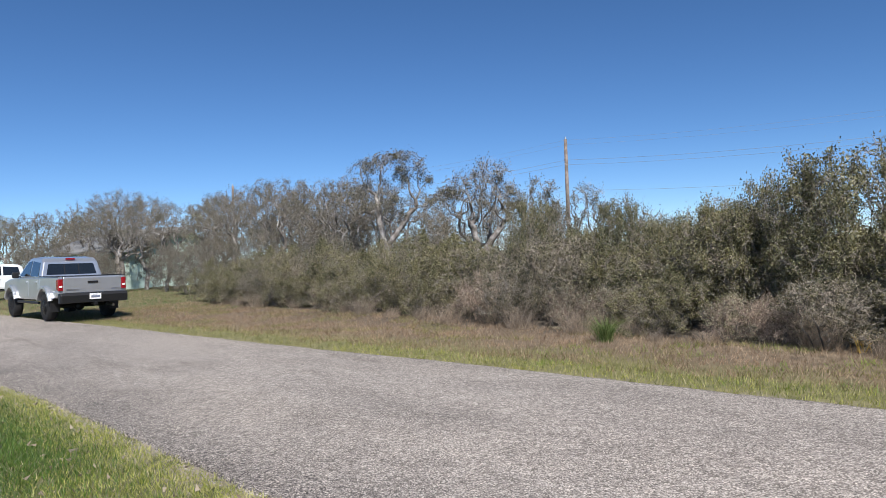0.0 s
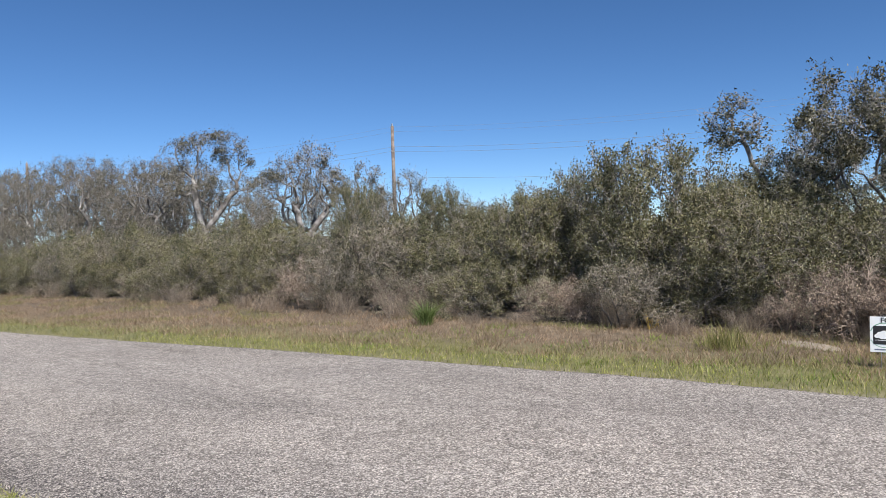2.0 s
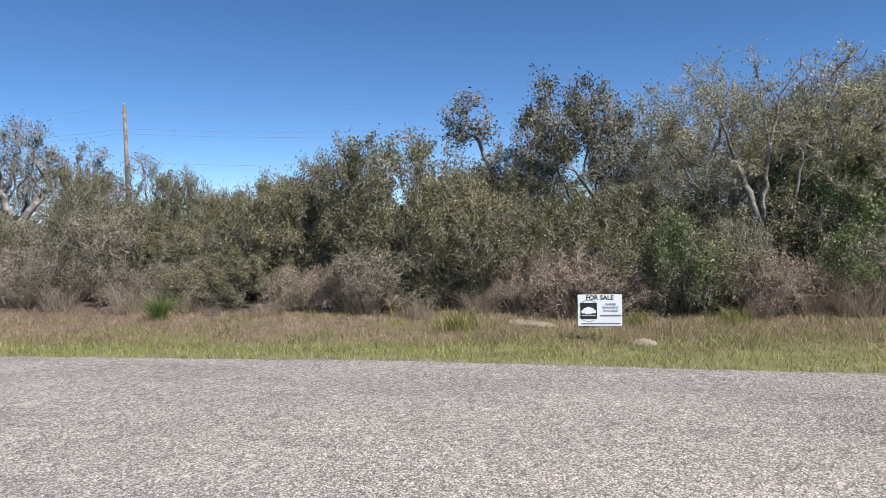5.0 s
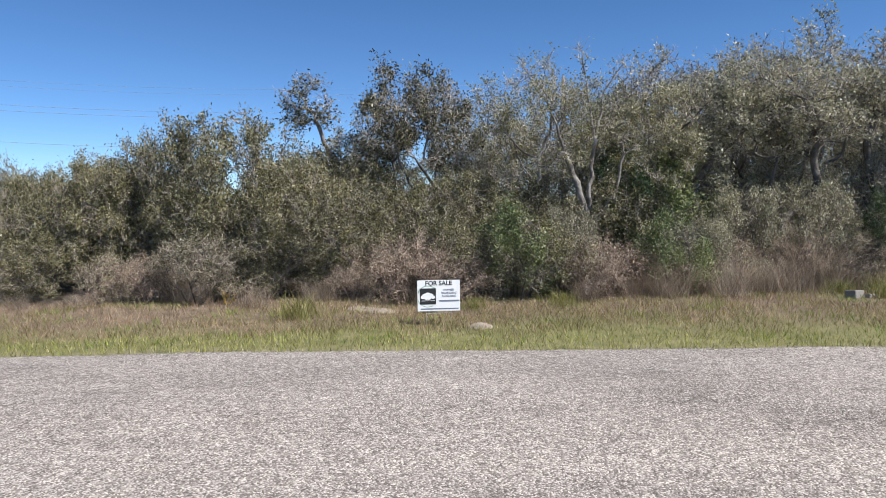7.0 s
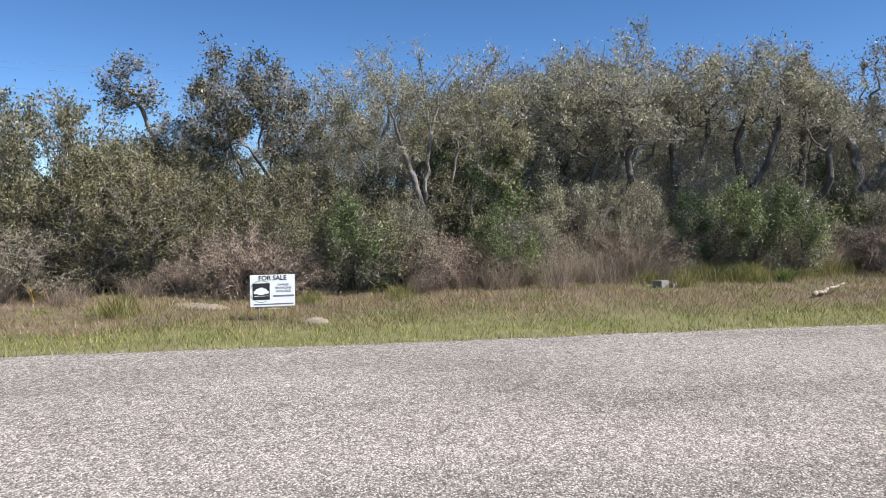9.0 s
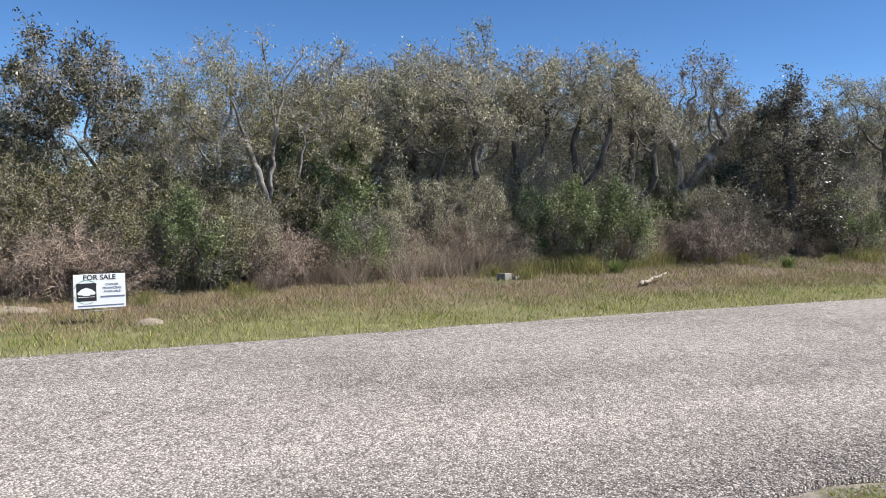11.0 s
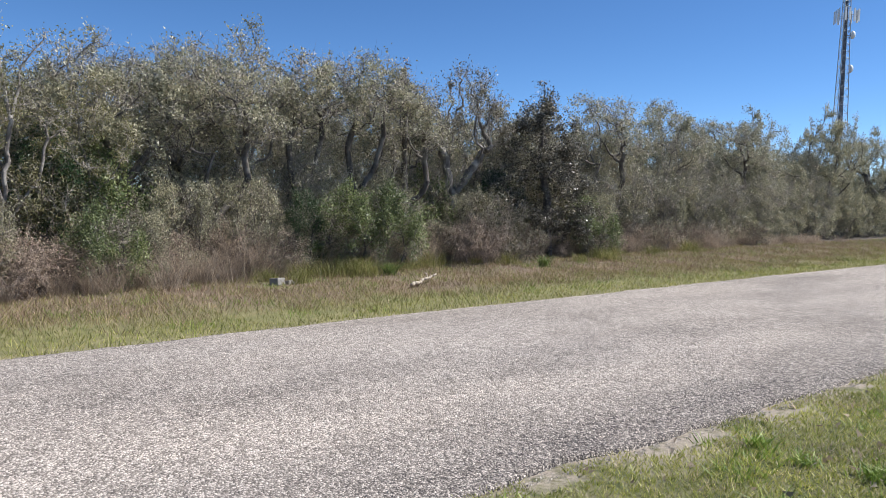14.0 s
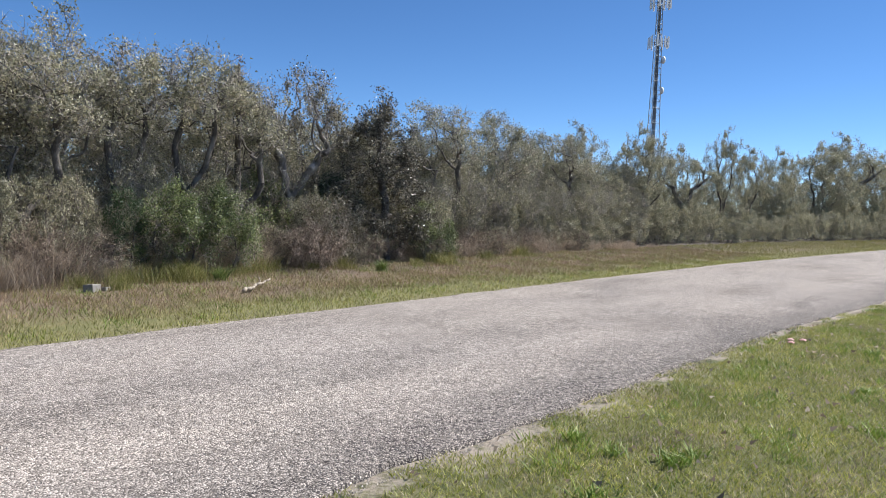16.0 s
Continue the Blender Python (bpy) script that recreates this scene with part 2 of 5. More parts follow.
# ---- plan: road edges ----
FAR_Y = [-400, -90, -47, -25, -15, -5, 0, 2.7, 5.4, 8.5, 12.5, 19.2, 28, 45, 80, 400]
FAR_X = [-10, 4.0, 6.7, 7.75, 7.75, 7.6, 7.35, 7.3, 7.0, 6.65, 6.05, 5.3, 4.2, 1.6, -5, -90]
NEAR_Y = [-400, -90, -47, -15.6, -10.7, -4.9, -2.7, 0, 5.2, 7.8, 10.3, 11.7, 19.2, 28, 45, 80, 400]
NEAR_X = [-16, -2.0, 0.8, 2.3, 2.66, 2.7, 2.75, 2.5, 1.9, 1.75, 1.58, 1.4, 0.6, -0.6, -3.2, -10, -95]


def far_edge(y):
    return np.interp(y, FAR_Y, FAR_X)


def near_edge(y):
    return np.interp(y, NEAR_Y, NEAR_X)


def ground_z(x, y):
    u, w = x - far_edge(y), near_edge(y) - x
    verge = np.clip(u / 3.5, 0, 1) * 0.05 + 0.02 * np.sin(x * 1.7 + y * 0.6) * np.clip(u, 0, 1) + 0.015 * np.sin(y * 2.3 - x) * np.clip(u, 0, 1)
    lawn = np.clip(w, 0, 1) * (0.03 + 0.02 * np.sin(y * 1.1 + x * 0.7))
    bed = np.where((u < 0) & (w < 0), np.maximum(u, w).clip(-0.3, 0) * 0.3, 0.0)
    return verge + lawn + bed - 0.012


def spread_axis(inner, step, outer, grow):
    a = list(np.arange(0, inner, step))
    while a[-1] < outer:
        step *= grow
        a.append(a[-1] + step)
    return np.array(sorted([-v for v in a[1:]] + a))


gx, gy = spread_axis(13, 0.2, 3000, 1.25) + 3.0, spread_axis(26, 0.3, 3000, 1.22)
GX, GY = np.meshgrid(gx, gy, indexing="ij")
GZ = ground_z(GX, GY)
nx_, ny_ = len(gx), len(gy)
cell = (np.arange(nx_ - 1)[:, None] * ny_ + np.arange(ny_ - 1)[None, :]).ravel()
gme = mesh_from("ground", np.stack([GX, GY, GZ], -1).reshape(-1, 3), np.stack([cell, cell + ny_, cell + ny_ + 1, cell + 1], -1), [GROUND], smooth=True)
U, Wd = (GX - far_edge(GY)).ravel(), (near_edge(GY) - GX).ravel()
green_far = np.clip((GY.ravel() - 23) / 4, 0, 1) * np.clip(U - 0.8, 0, 1)
for nm, vals in (("verge", U), ("lawn", np.maximum(np.clip((Wd + 0.4) / 0.3, 0, 1), green_far)), ("rim", np.where(Wd > -1.0, np.clip(1.1 - Wd / 0.5, 0, 1), 0) + 0.5 * np.where(U > -0.3, np.clip(1 - U / 0.25, 0, 1), 0))):
    gme.attributes.new(nm, "FLOAT", "POINT").data.foreach_set("value", vals.astype(np.float32))
tagged(new("ground", gme), "sandy ground with patchy turf and dry leaf litter", "ground", kind="structure")

# the road: a thin chip-seal mat with ragged margins and a low crown
ry = np.concatenate([-np.geomspace(400, 30.3, 40), np.arange(-30, 30, 0.12), np.geomspace(30.3, 400, 40)])
rs = np.concatenate([[0, 0.004, 0.02, 0.05], np.linspace(0.1, 0.9, 17), [0.95, 0.98, 0.996, 1]])
RY, RS = np.meshgrid(ry, rs, indexing="ij")
rag = np.array([noise.noise((0, y * 1.3, 0)) * 0.10 + noise.noise((5, y * 5, 0)) * 0.045 for y in ry])
rag2 = np.array([noise.noise((9, y * 1.1, 3)) * 0.07 + noise.noise((7, y * 5, 1)) * 0.03 for y in ry])
RL, RR = (near_edge(ry) + rag)[:, None], (far_edge(ry) + rag2)[:, None]
RX = RL + (RR - RL) * RS
RZ = 0.004 + 0.03 * (1 - (2 * RS - 1) ** 2) + np.where((RS == 0) | (RS == 1), -0.05, 0)
n_s = len(rs)
cell = (np.arange(len(ry) - 1)[:, None] * n_s + np.arange(n_s - 1)[None, :]).ravel()
rme = mesh_from("road", np.stack([RX, RY, RZ], -1).reshape(-1, 3), np.stack([cell, cell + 1, cell + n_s + 1, cell + n_s], -1), [ROAD], smooth=True)
margin = 0.85 * np.clip(1 - (RX - RL) / 1.4, 0, 1) ** 1.3
rme.attributes.new("edge", "FLOAT", "POINT").data.foreach_set("value", margin.ravel().astype(np.float32))
tagged(new("road", rme), "worn chip-seal road with pale stones and dark tar", "road", kind="structure")


# ---- plants: building blocks ----
def tubes(P0, P1, R0, R1, sides=3):
    """Open tapered tubes from arrays of end points and radii."""
    d = P1 - P0
    ln = np.linalg.norm(d, axis=1, keepdims=True) + 1e-9
    d = d / ln
    ref = np.where(np.abs(d[:, 2:3]) < 0.9, [[0, 0, 1.0]], [[1.0, 0, 0]])
    a = np.cross(d, ref)
    a /= np.linalg.norm(a, axis=1, keepdims=True)
    b = np.cross(d, a)
    ang = np.arange(sides) * 2 * np.pi / sides
    ring = a[:, None, :] * np.cos(ang)[None, :, None] + b[:, None, :] * np.sin(ang)[None, :, None]
    v = np.concatenate([P0[:, None] + ring * R0[:, None, None], P1[:, None] + ring * R1[:, None, None]], 1)
    base = np.arange(len(P0))[:, None] * 2 * sides
    k = np.arange(sides)
    k2 = (k + 1) % sides
    f = np.stack([base + k, base + k2, base + sides + k2, base + sides + k], -1).reshape(-1, 4)
    return v.reshape(-1, 3), f


def spikes(P0, P1, R0, R1):
    """Fine twigs: three-sided points."""
    d = P1 - P0
    d = d / (np.linalg.norm(d, axis=1, keepdims=True) + 1e-9)
    a = np.cross(d, np.where(np.abs(d[:, 2:3]) < 0.9, [[0, 0, 1.0]], [[1.0, 0, 0]]))
    a /= np.linalg.norm(a, axis=1, keepdims=True)
    b = np.cross(d, a)
    r = (R0 * 1.1)[:, None]
    v = np.stack([P0 + a * r, P0 + (b * 0.866 - a * 0.5) * r, P0 - (b * 0.866 + a * 0.5) * r, P1 + d * 0.02], 1).reshape(-1, 3)
    k = np.arange(len(P0))[:, None] * 4
    return v, np.concatenate([k + [[0, 1, 3]], k + [[1, 2, 3]], k + [[2, 0, 3]]], 1).reshape(-1, 3)


def leaves(rng, C, size, droop=0.0, narrow=0.45):
    """Small pointed leaves, one at each place of C."""
    n = len(C)
    d = rng.normal(size=(n, 3))
    d[:, 2] -= droop
    d /= np.linalg.norm(d, axis=1, keepdims=True)
    s = np.cross(d, rng.normal(size=(n, 3)))
    s /= np.linalg.norm(s, axis=1, keepdims=True)
    ln = (size * rng.uniform(0.65, 1.35, n))[:, None]
    w = ln * narrow * 0.5
    v = np.stack([C + s * w, C - s * w, C + d * ln], 1).reshape(-1, 3)
    return v, np.arange(3 * n).reshape(-1, 3)


def clumped(rng, tips, n, grain, jitter, gather, shell):
    """Places for n leaves at the twig tips, thick in some clumps, thin between them, and more of them outside than within."""
    off = rng.uniform(0, 50, 3)
    w = np.array([max(0.03, noise.noise(p * grain + off) + 0.25) ** gather for p in tips])
    mid = np.percentile(tips, 50, axis=0) * [1, 1, 0.6]
    ext = np.percentile(np.abs(tips - mid), 95, axis=0) + 1e-3
    w *= (0.15 + np.linalg.norm((tips - mid) / ext, axis=1)) ** shell
    return tips[rng.choice(len(tips), n, p=w / w.sum())] + rng.normal(size=(n, 3)) * jitter


def wander(rng, p, d, length, steps, r0, r1, wiggle, lift, segs):
    """A crooked limb; returns its points and directions."""
    pts, dirs = [np.array(p)], [np.array(d)]
    for i in range(steps):
        d = d + rng.normal(size=3) * wiggle
        d[2] += lift
        d = d / np.linalg.norm(d)
        q = pts[-1] + d * length / steps
        a, b = i / steps, (i + 1) / steps
        segs.append((pts[-1], q, r0 + (r1 - r0) * a, r0 + (r1 - r0) * b))
        pts.append(q)
        dirs.append(d)
    return pts, dirs


def seg_arrays(segs):
    return np.array([s[0] for s in segs]), np.array([s[1] for s in segs]), np.array([s[2] for s in segs]), np.array([s[3] for s in segs])


def make_mesh(name, v, f, mat):
    return mesh_from(name, v, f, [mat])


def fill(rng, blobs, n, shell=0.55):
    """n places within round masses of (x, y, z, width radius, height radius), more of them near the skins."""
    bl = np.array(blobs, dtype=float)
    size = bl[:, 3] ** 2 * bl[:, 4]
    k = rng.choice(len(bl), n, p=size / size.sum())
    d = rng.normal(size=(n, 3))
    d /= np.linalg.norm(d, axis=1, keepdims=True)
    r = rng.uniform(0, 1, n)[:, None] ** (1 / 3 * shell)
    return bl[k, :3] + d * r * np.stack([bl[k, 3], bl[k, 3], bl[k, 4]], -1)


def pads(rng, n, spread, low, high, r, flat=0.6):
    """Leaf masses in a dome: high in the middle, lower round the rim."""
    out = []
    for i in range(n):
        f = math.sqrt((i + 0.5) / n)
        a = 2.4 * i + rng.uniform(-0.5, 0.5)
        z = low + (high - r * flat - low) * math.sqrt(1 - 0.85 * f * f) * rng.uniform(0.85, 1.0)
        k = r * rng.uniform(0.75, 1.2)
        out.append((math.cos(a) * f * (spread - 0.6 * r), math.sin(a) * f * (spread - 0.6 * r), z, k, k * flat))
    return out


def grow(rng, stems, blobs, n, step=0.2, gnarl=0.5, kill=0.28, tip=0.005, base_r=0.1):
    """Wood that forks its way from the stems to places in the leaf masses; returns points, parents and radii."""
    pos, par, way = [], [], []
    for stem in stems:
        last = -1
        for p, q in zip(stem, stem[1:]):
            p, q = np.array(p, dtype=float), np.array(q, dtype=float)
            m = max(1, int(np.linalg.norm(q - p) / step))
            for i in range(m + (last < 0)):
                f = (i + (last >= 0)) / m
                c = p + (q - p) * min(f, 1.0) + rng.normal(size=3) * step * 0.16 * gnarl
                pos.append(c)
                par.append(last)
                way.append((q - p) / np.linalg.norm(q - p))
                last = len(pos) - 1
    A = fill(rng, blobs, n)
    P = np.array(pos)
    D = np.linalg.norm(A[:, None] - P[None], axis=2)
    near, dist = D.argmin(1), D.min(1)
    kids = collections.Counter()
    for turn in range(110):
        live = dist > kill
        if not live.any():
            break
        pull = collections.defaultdict(lambda: np.zeros(3))
        for i, v in zip(near[live], (A[live] - P[near[live]]) / dist[live][:, None]):
            pull[i] += v
        fresh = []
        for i, v in pull.items():
            if kids[i] > 2:
                continue
            d = v / (np.linalg.norm(v) + 1e-6) + 0.45 * way[i] + rng.normal(size=3) * gnarl
            d /= np.linalg.norm(d)
            kids[i] += 1
            fresh.append((P[i] + d * step * rng.uniform(0.75, 1.2), i, d))
        if not fresh:
            break
        k0 = len(P)
        Q = np.array([f[0] for f in fresh])
        P = np.concatenate([P, Q])
        par += [f[1] for f in fresh]
        way += [f[2] for f in fresh]
        D = np.linalg.norm(A[:, None] - Q[None], axis=2)
        better = D.min(1) < dist
        near = np.where(better, k0 + D.argmin(1), near)
        dist = np.minimum(dist, D.min(1))
    load = np.ones(len(P))
    has = np.zeros(len(P), dtype=bool)
    for i in range(len(P) - 1, -1, -1):
        if has[i]:
            load[i] -= 1
        if par[i] >= 0:
            load[par[i]] += load[i]
            has[par[i]] = True
    e = math.log(load.max() + 1) / math.log(base_r / tip)
    return P, np.array(par), tip * load ** (1 / e), np.array(way)


def woody(seed, stems, blobs, n, n_leaf, leaf_size, base_r, leaf, bark=None, twig=None, step=0.2, gnarl=0.5, kill=0.28, n_twig=4, twig_len=0.3, grain=1.6, gather=1.3, narrow=0.62, names=("trunk", "brushwood", "crown"), lowest=0.03, thick=0.0042, top=None, twig_steps=3):
    """Meshes of a plant: grown wood, crooked twigs on its thin ends, and leaves in clumps on the twigs."""
    rng = np.random.default_rng(seed)
    P, par, R, way = grow(rng, stems, blobs, n, step, gnarl, kill, 0.005, base_r)
    i = np.nonzero(par >= 0)[0]
    p0, p1 = P[par[i]], P[i]
    r0, r1 = np.minimum(R[par[i]], R[i] * 1.35), R[i]
    along = p1 - p0
    wv, wf = tubes(p0 - along * 0.06, p1 + along * 0.06, r0, r1, sides=5)
    thin = np.nonzero((R < max(0.014, base_r * 0.22)) & (par >= 0))[0]
    at = np.repeat(thin, n_twig)
    d = way[at] * 0.7 + rng.normal(size=(len(at), 3)) * 0.75 + [0, 0, 0.15]
    q = P[at] - (P[at] - P[par[at]]) * rng.uniform(0, 1, (len(at), 1))
    ln = twig_len * rng.uniform(0.4, 1.1, len(at))[:, None] / twig_steps
    tw, tips = [], [q]
    for k in range(twig_steps):
        d = d / np.linalg.norm(d, axis=1, keepdims=True)
        q2 = q + d * ln
        tw.append((q, q2, np.full(len(q), thick * (1.5 - 0.4 * k)), np.full(len(q), thick * (1.1 - 0.4 * k))))
        d = d + rng.normal(size=d.shape) * 0.55
        q = q2
        tips.append(q)
    fv, ff = spikes(*[np.concatenate([t[j] for t in tw]) for j in range(4)])
    tips = np.concatenate(tips[1:])
    C = clumped(rng, tips[rng.permutation(len(tips))[:9000]], n_leaf, grain, 0.06, gather, 1.0)
    for v in (C, fv, wv):
        v[:, 2] = np.where(v[:, 2] < lowest, np.maximum(v[:, 2], -0.1 if v is wv else lowest), v[:, 2])
    lv, lf = leaves(rng, C, leaf_size, 0.15, narrow)
    if top:
        k = np.array([1, 1, top / np.percentile(lv[:, 2], 95)])
        wv, fv, lv = wv * k, fv * k, lv * k
    return [(names[0], mesh_from(names[0], wv, wf, [bark or BARK], smooth=True)), (names[1], make_mesh(names[1], fv, ff, twig or TWIG)), (names[2], make_mesh(names[2], lv, lf, leaf))]


def tree(seed, height, spread, base_r, n_leaf, leaf, clear=0.3, n_pads=9, pad=0.6, n=420, lean=(0, 0), **kw):
    """A crooked oak with its leaves in a dome of pads."""
    rng = np.random.default_rng(seed + 500)
    fork = (lean[0], lean[1], height * clear)
    bl = [(x + lean[0], y + lean[1], z, a, b) for x, y, z, a, b in pads(rng, n_pads, spread, height * (clear + 0.08), height, pad)]
    return woody(seed, [[(0, 0, -0.1), (lean[0] * 0.3, lean[1] * 0.3, height * clear * 0.5), fork]], bl, n, n_leaf, kw.pop("leaf_size", 0.045), base_r, leaf, top=height, **kw)


def shrub(seed, height, width, n_leaf, leaf, n_pads=11, n=520, leaf_size=0.047, twig=None, **kw):
    """A many-stemmed thicket shrub, leafy to the ground, with a lumpy outline."""
    rng = np.random.default_rng(seed + 900)
    r = width * 0.2
    bl = pads(rng, n_pads, width * 0.52, height * 0.22, height, r, 0.85) + pads(rng, 5, width * 0.5, 0.25, height * 0.5, r, 0.8)
    stems = [[(math.cos(a) * 0.12 * width, math.sin(a) * 0.12 * width, -0.08), (math.cos(a) * 0.24 * width, math.sin(a) * 0.24 * width, height * 0.3)] for a in rng.uniform(0, 6.28, 7)]
    kw = dict(dict(step=0.16, gnarl=0.5, kill=0.2, n_twig=4, twig_len=0.27, grain=2.0, gather=1.2, bark=BARK_DARK), **kw)
    return woody(seed, stems, bl, n, n_leaf, leaf_size, 0.022, leaf, twig=twig or TWIG_BROWN, names=("stem_tangle", "brushwood", "foliage"), top=height, twig_steps=2, **kw)


def blades(rng, P, height, width, lean, mat_name, mat, bend=True):
    """Grass blades standing at P (n x 3), each one bent once."""
    n = len(P)
    az = rng.uniform(0, 6.28, n)
    h = height * rng.uniform(0.5, 1.3, n)
    out = lean * h * rng.uniform(0.2, 1.2, n)
    dx, dy = np.cos(az), np.sin(az)
    wz = rng.uniform(0, 6.28, n)
    wx, wy = np.cos(wz) * width / 2, np.sin(wz) * width / 2
    a = P + np.stack([wx, wy, np.zeros(n)], -1)
    b = P - np.stack([wx, wy, np.zeros(n)], -1)
    if bend:
        m1 = P + np.stack([dx * out * 0.35 + wx * 0.7, dy * out * 0.35 + wy * 0.7, h * 0.6], -1)
        m2 = P + np.stack([dx * out * 0.35 - wx * 0.7, dy * out * 0.35 - wy * 0.7, h * 0.6], -1)
        tip = P + np.stack([dx * out, dy * out, h], -1)
        v = np.stack([a, b, m1, m2, tip], 1).reshape(-1, 3)
        k = np.arange(n)[:, None] * 5
        f = np.concatenate([k + [[0, 1, 3]], k + [[0, 3, 2]], k + [[2, 3, 4]]], 1).reshape(-1, 3)
    else:
        tip = P + np.stack([dx * out, dy * out, h], -1)
        v = np.stack([a, b, tip], 1).reshape(-1, 3)
        f = np.arange(3 * n).reshape(-1, 3)
    return mesh_from(mat_name, v, f, [mat])


def thing(name, meshes, label, category, group=""):
    root = new(name)
    tagged(root, label, category, group)
    for nm, me in meshes:
        p = part_mesh(nm, me, root)
        if nm != "trunk":
            tagged(p, kind="stuff")
    return root


def put(root, x, y, scale=1.0, turn=0.0, high=None, sink=0.0):
    """Sets a plant down on the ground at a turn and a size."""
    s = (scale, scale, scale if high is None else high)
    root.matrix_basis = pose(x, y, float(ground_z(np.array(x), np.array(y))) - sink, 0, 0, turn) @ Matrix.Diagonal((*s, 1))
    return root


def plant(root, x, y, scale=1.0, turn=0.0, high=None, sink=0.0):
    s = (scale, scale, scale if high is None else high)
    return copy_thing(root, pose(x, y, float(ground_z(np.array(x), np.array(y))) - sink, 0, 0, turn) @ Matrix.Diagonal((*s, 1)))


# ---- plants: kinds ----
NW, NE = -40.0, -121.0        # turns that show a plant's x axis across the views along the road
OAK_TEXT = ("crooked grey-barked live oak with thin winter foliage", "spreading grey live oak with lichen-pale limbs", "leaning live oak with tangled grey branches")
grove = dict(twig=TWIG_GROVE, gnarl=0.85, n_twig=4, twig_len=0.34, gather=1.7, step=0.22, leaf_size=0.05)
OAKS = [
    thing("oak_tree", tree(11, 5.2, 2.3, 0.15, 4500, LEAF_GROVE, 0.25, 18, 0.6, 640, **grove), OAK_TEXT[0], "tree", "oaks"),
    thing("oak_tree", tree(12, 5.2, 2.5, 0.15, 4200, LEAF_GROVE, 0.2, 18, 0.6, 640, (0.3, 0.1), **grove), OAK_TEXT[1], "tree", "oaks"),
    thing("oak_tree", tree(13, 5.2, 2.1, 0.13, 3500, LEAF_GROVE, 0.22, 16, 0.55, 560, (-0.4, 0.2), **grove), OAK_TEXT[2], "tree", "oaks"),
]
HERO_OAK = thing("oak_tree", woody(14, [[(-0.35, 0, -0.1), (-0.3, 0, 1.9), (-0.5, 0.1, 2.6), (-0.6, 0, 3.6)], [(-0.3, 0, 1.9), (0.35, 0, 2.9), (0.75, 0.1, 3.5)]],
    [(-1.0, 0, 5.1, 0.5, 0.28), (-0.3, 0.2, 5.4, 0.65, 0.3), (0.5, -0.1, 5.35, 0.55, 0.3), (1.0, 0.1, 5.15, 0.4, 0.3), (-1.4, 0.1, 4.45, 0.35, 0.3), (-0.8, 0.3, 4.5, 0.3, 0.25), (0.3, 0.5, 4.7, 0.4, 0.25), (1.35, 0.1, 4.6, 0.35, 0.3), (-1.2, -0.3, 3.5, 0.4, 0.3), (0.0, -0.6, 3.7, 0.4, 0.3), (1.6, 0.0, 3.7, 0.5, 0.35)],
    560, 9000, 0.055, 0.15, LEAF_GROVE, gnarl=0.75, step=0.2, gather=1.0, n_twig=4, twig_len=0.3), "tall crooked live oak with flat leafy tufts on pale limbs", "tree", "oaks")
TOP_OAK = thing("oak_tree", woody(15, [[(0, 0, -0.1), (0.1, 0, 1.6), (-0.2, 0, 2.7)], [(0.1, 0, 1.6), (0.8, 0.1, 2.5)]],
    [(-0.9, 0, 3.7, 0.4, 0.3), (0.1, 0.1, 4.3, 0.5, 0.35), (0.7, 0, 4.5, 0.4, 0.3), (1.1, 0, 3.8, 0.45, 0.4), (0.2, 0, 3.4, 0.5, 0.3), (1.4, 0.1, 3.1, 0.35, 0.3)],
    420, 4000, 0.055, 0.12, LEAF_GROVE, gnarl=0.85, step=0.2, gather=1.7, n_twig=6, twig_len=0.34), "wind-bent live oak with bare twisted limbs", "tree", "oaks")
thicket = dict(gnarl=0.65, n_twig=6, twig_len=0.34, grain=1.8, gather=1.4, step=0.19, leaf_size=0.058)
FULL = [
    thing("oak_tree", tree(21, 4.8, 1.6, 0.08, 8500, LEAF_OAK, 0.12, 20, 0.6, 700, bark=BARK_DARK, **thicket), "bushy live oak with olive leaves over bare twigs", "tree", "thicket trees"),
    thing("oak_tree", tree(22, 4.8, 1.6, 0.075, 7500, LEAF_OAK, 0.16, 18, 0.6, 640, (0.25, 0), bark=BARK_DARK, **thicket), "dark-trunked live oak with small dull leaves", "tree", "thicket trees"),
    thing("oak_tree", tree(23, 4.8, 1.5, 0.07, 6500, LEAF_OAK, 0.18, 17, 0.55, 600, (-0.2, 0.1), **thicket), "slender live oak with an open twiggy crown", "tree", "thicket trees"),
]
OLIVE_TREE = thing("oak_tree", tree(29, 4.8, 1.7, 0.08, 15000, LEAF_OLIVE, 0.14, 20, 0.6, 700, bark=BARK_DARK, **thicket), "dense dark olive oak above the thicket gap", "tree", "thicket trees")
GAP_TREE = thing("sapling_tree", woody(31, [[(0.25, 0, -0.1), (0.2, 0, 1.9), (-0.1, 0, 2.8), (-0.35, 0.1, 3.6)], [(0.2, 0, 1.9), (0.7, 0.1, 3.1), (0.95, 0, 4.0)]],
    [(-0.45, 0, 4.15, 0.42, 0.33), (-0.7, 0.1, 3.6, 0.3, 0.35), (-0.1, -0.1, 3.6, 0.3, 0.3), (0.95, 0, 4.45, 0.3, 0.16), (0.75, 0, 3.9, 0.28, 0.2), (0.1, 0, 2.6, 0.45, 0.5), (0.75, 0.1, 2.5, 0.4, 0.4)],
    420, 4500, 0.052, 0.055, LEAF_OLIVE, gnarl=0.6, step=0.16, kill=0.2, gather=0.9, bark=BARK), "thin leaning tree with a tufted leafy top", "tree", "thicket trees")
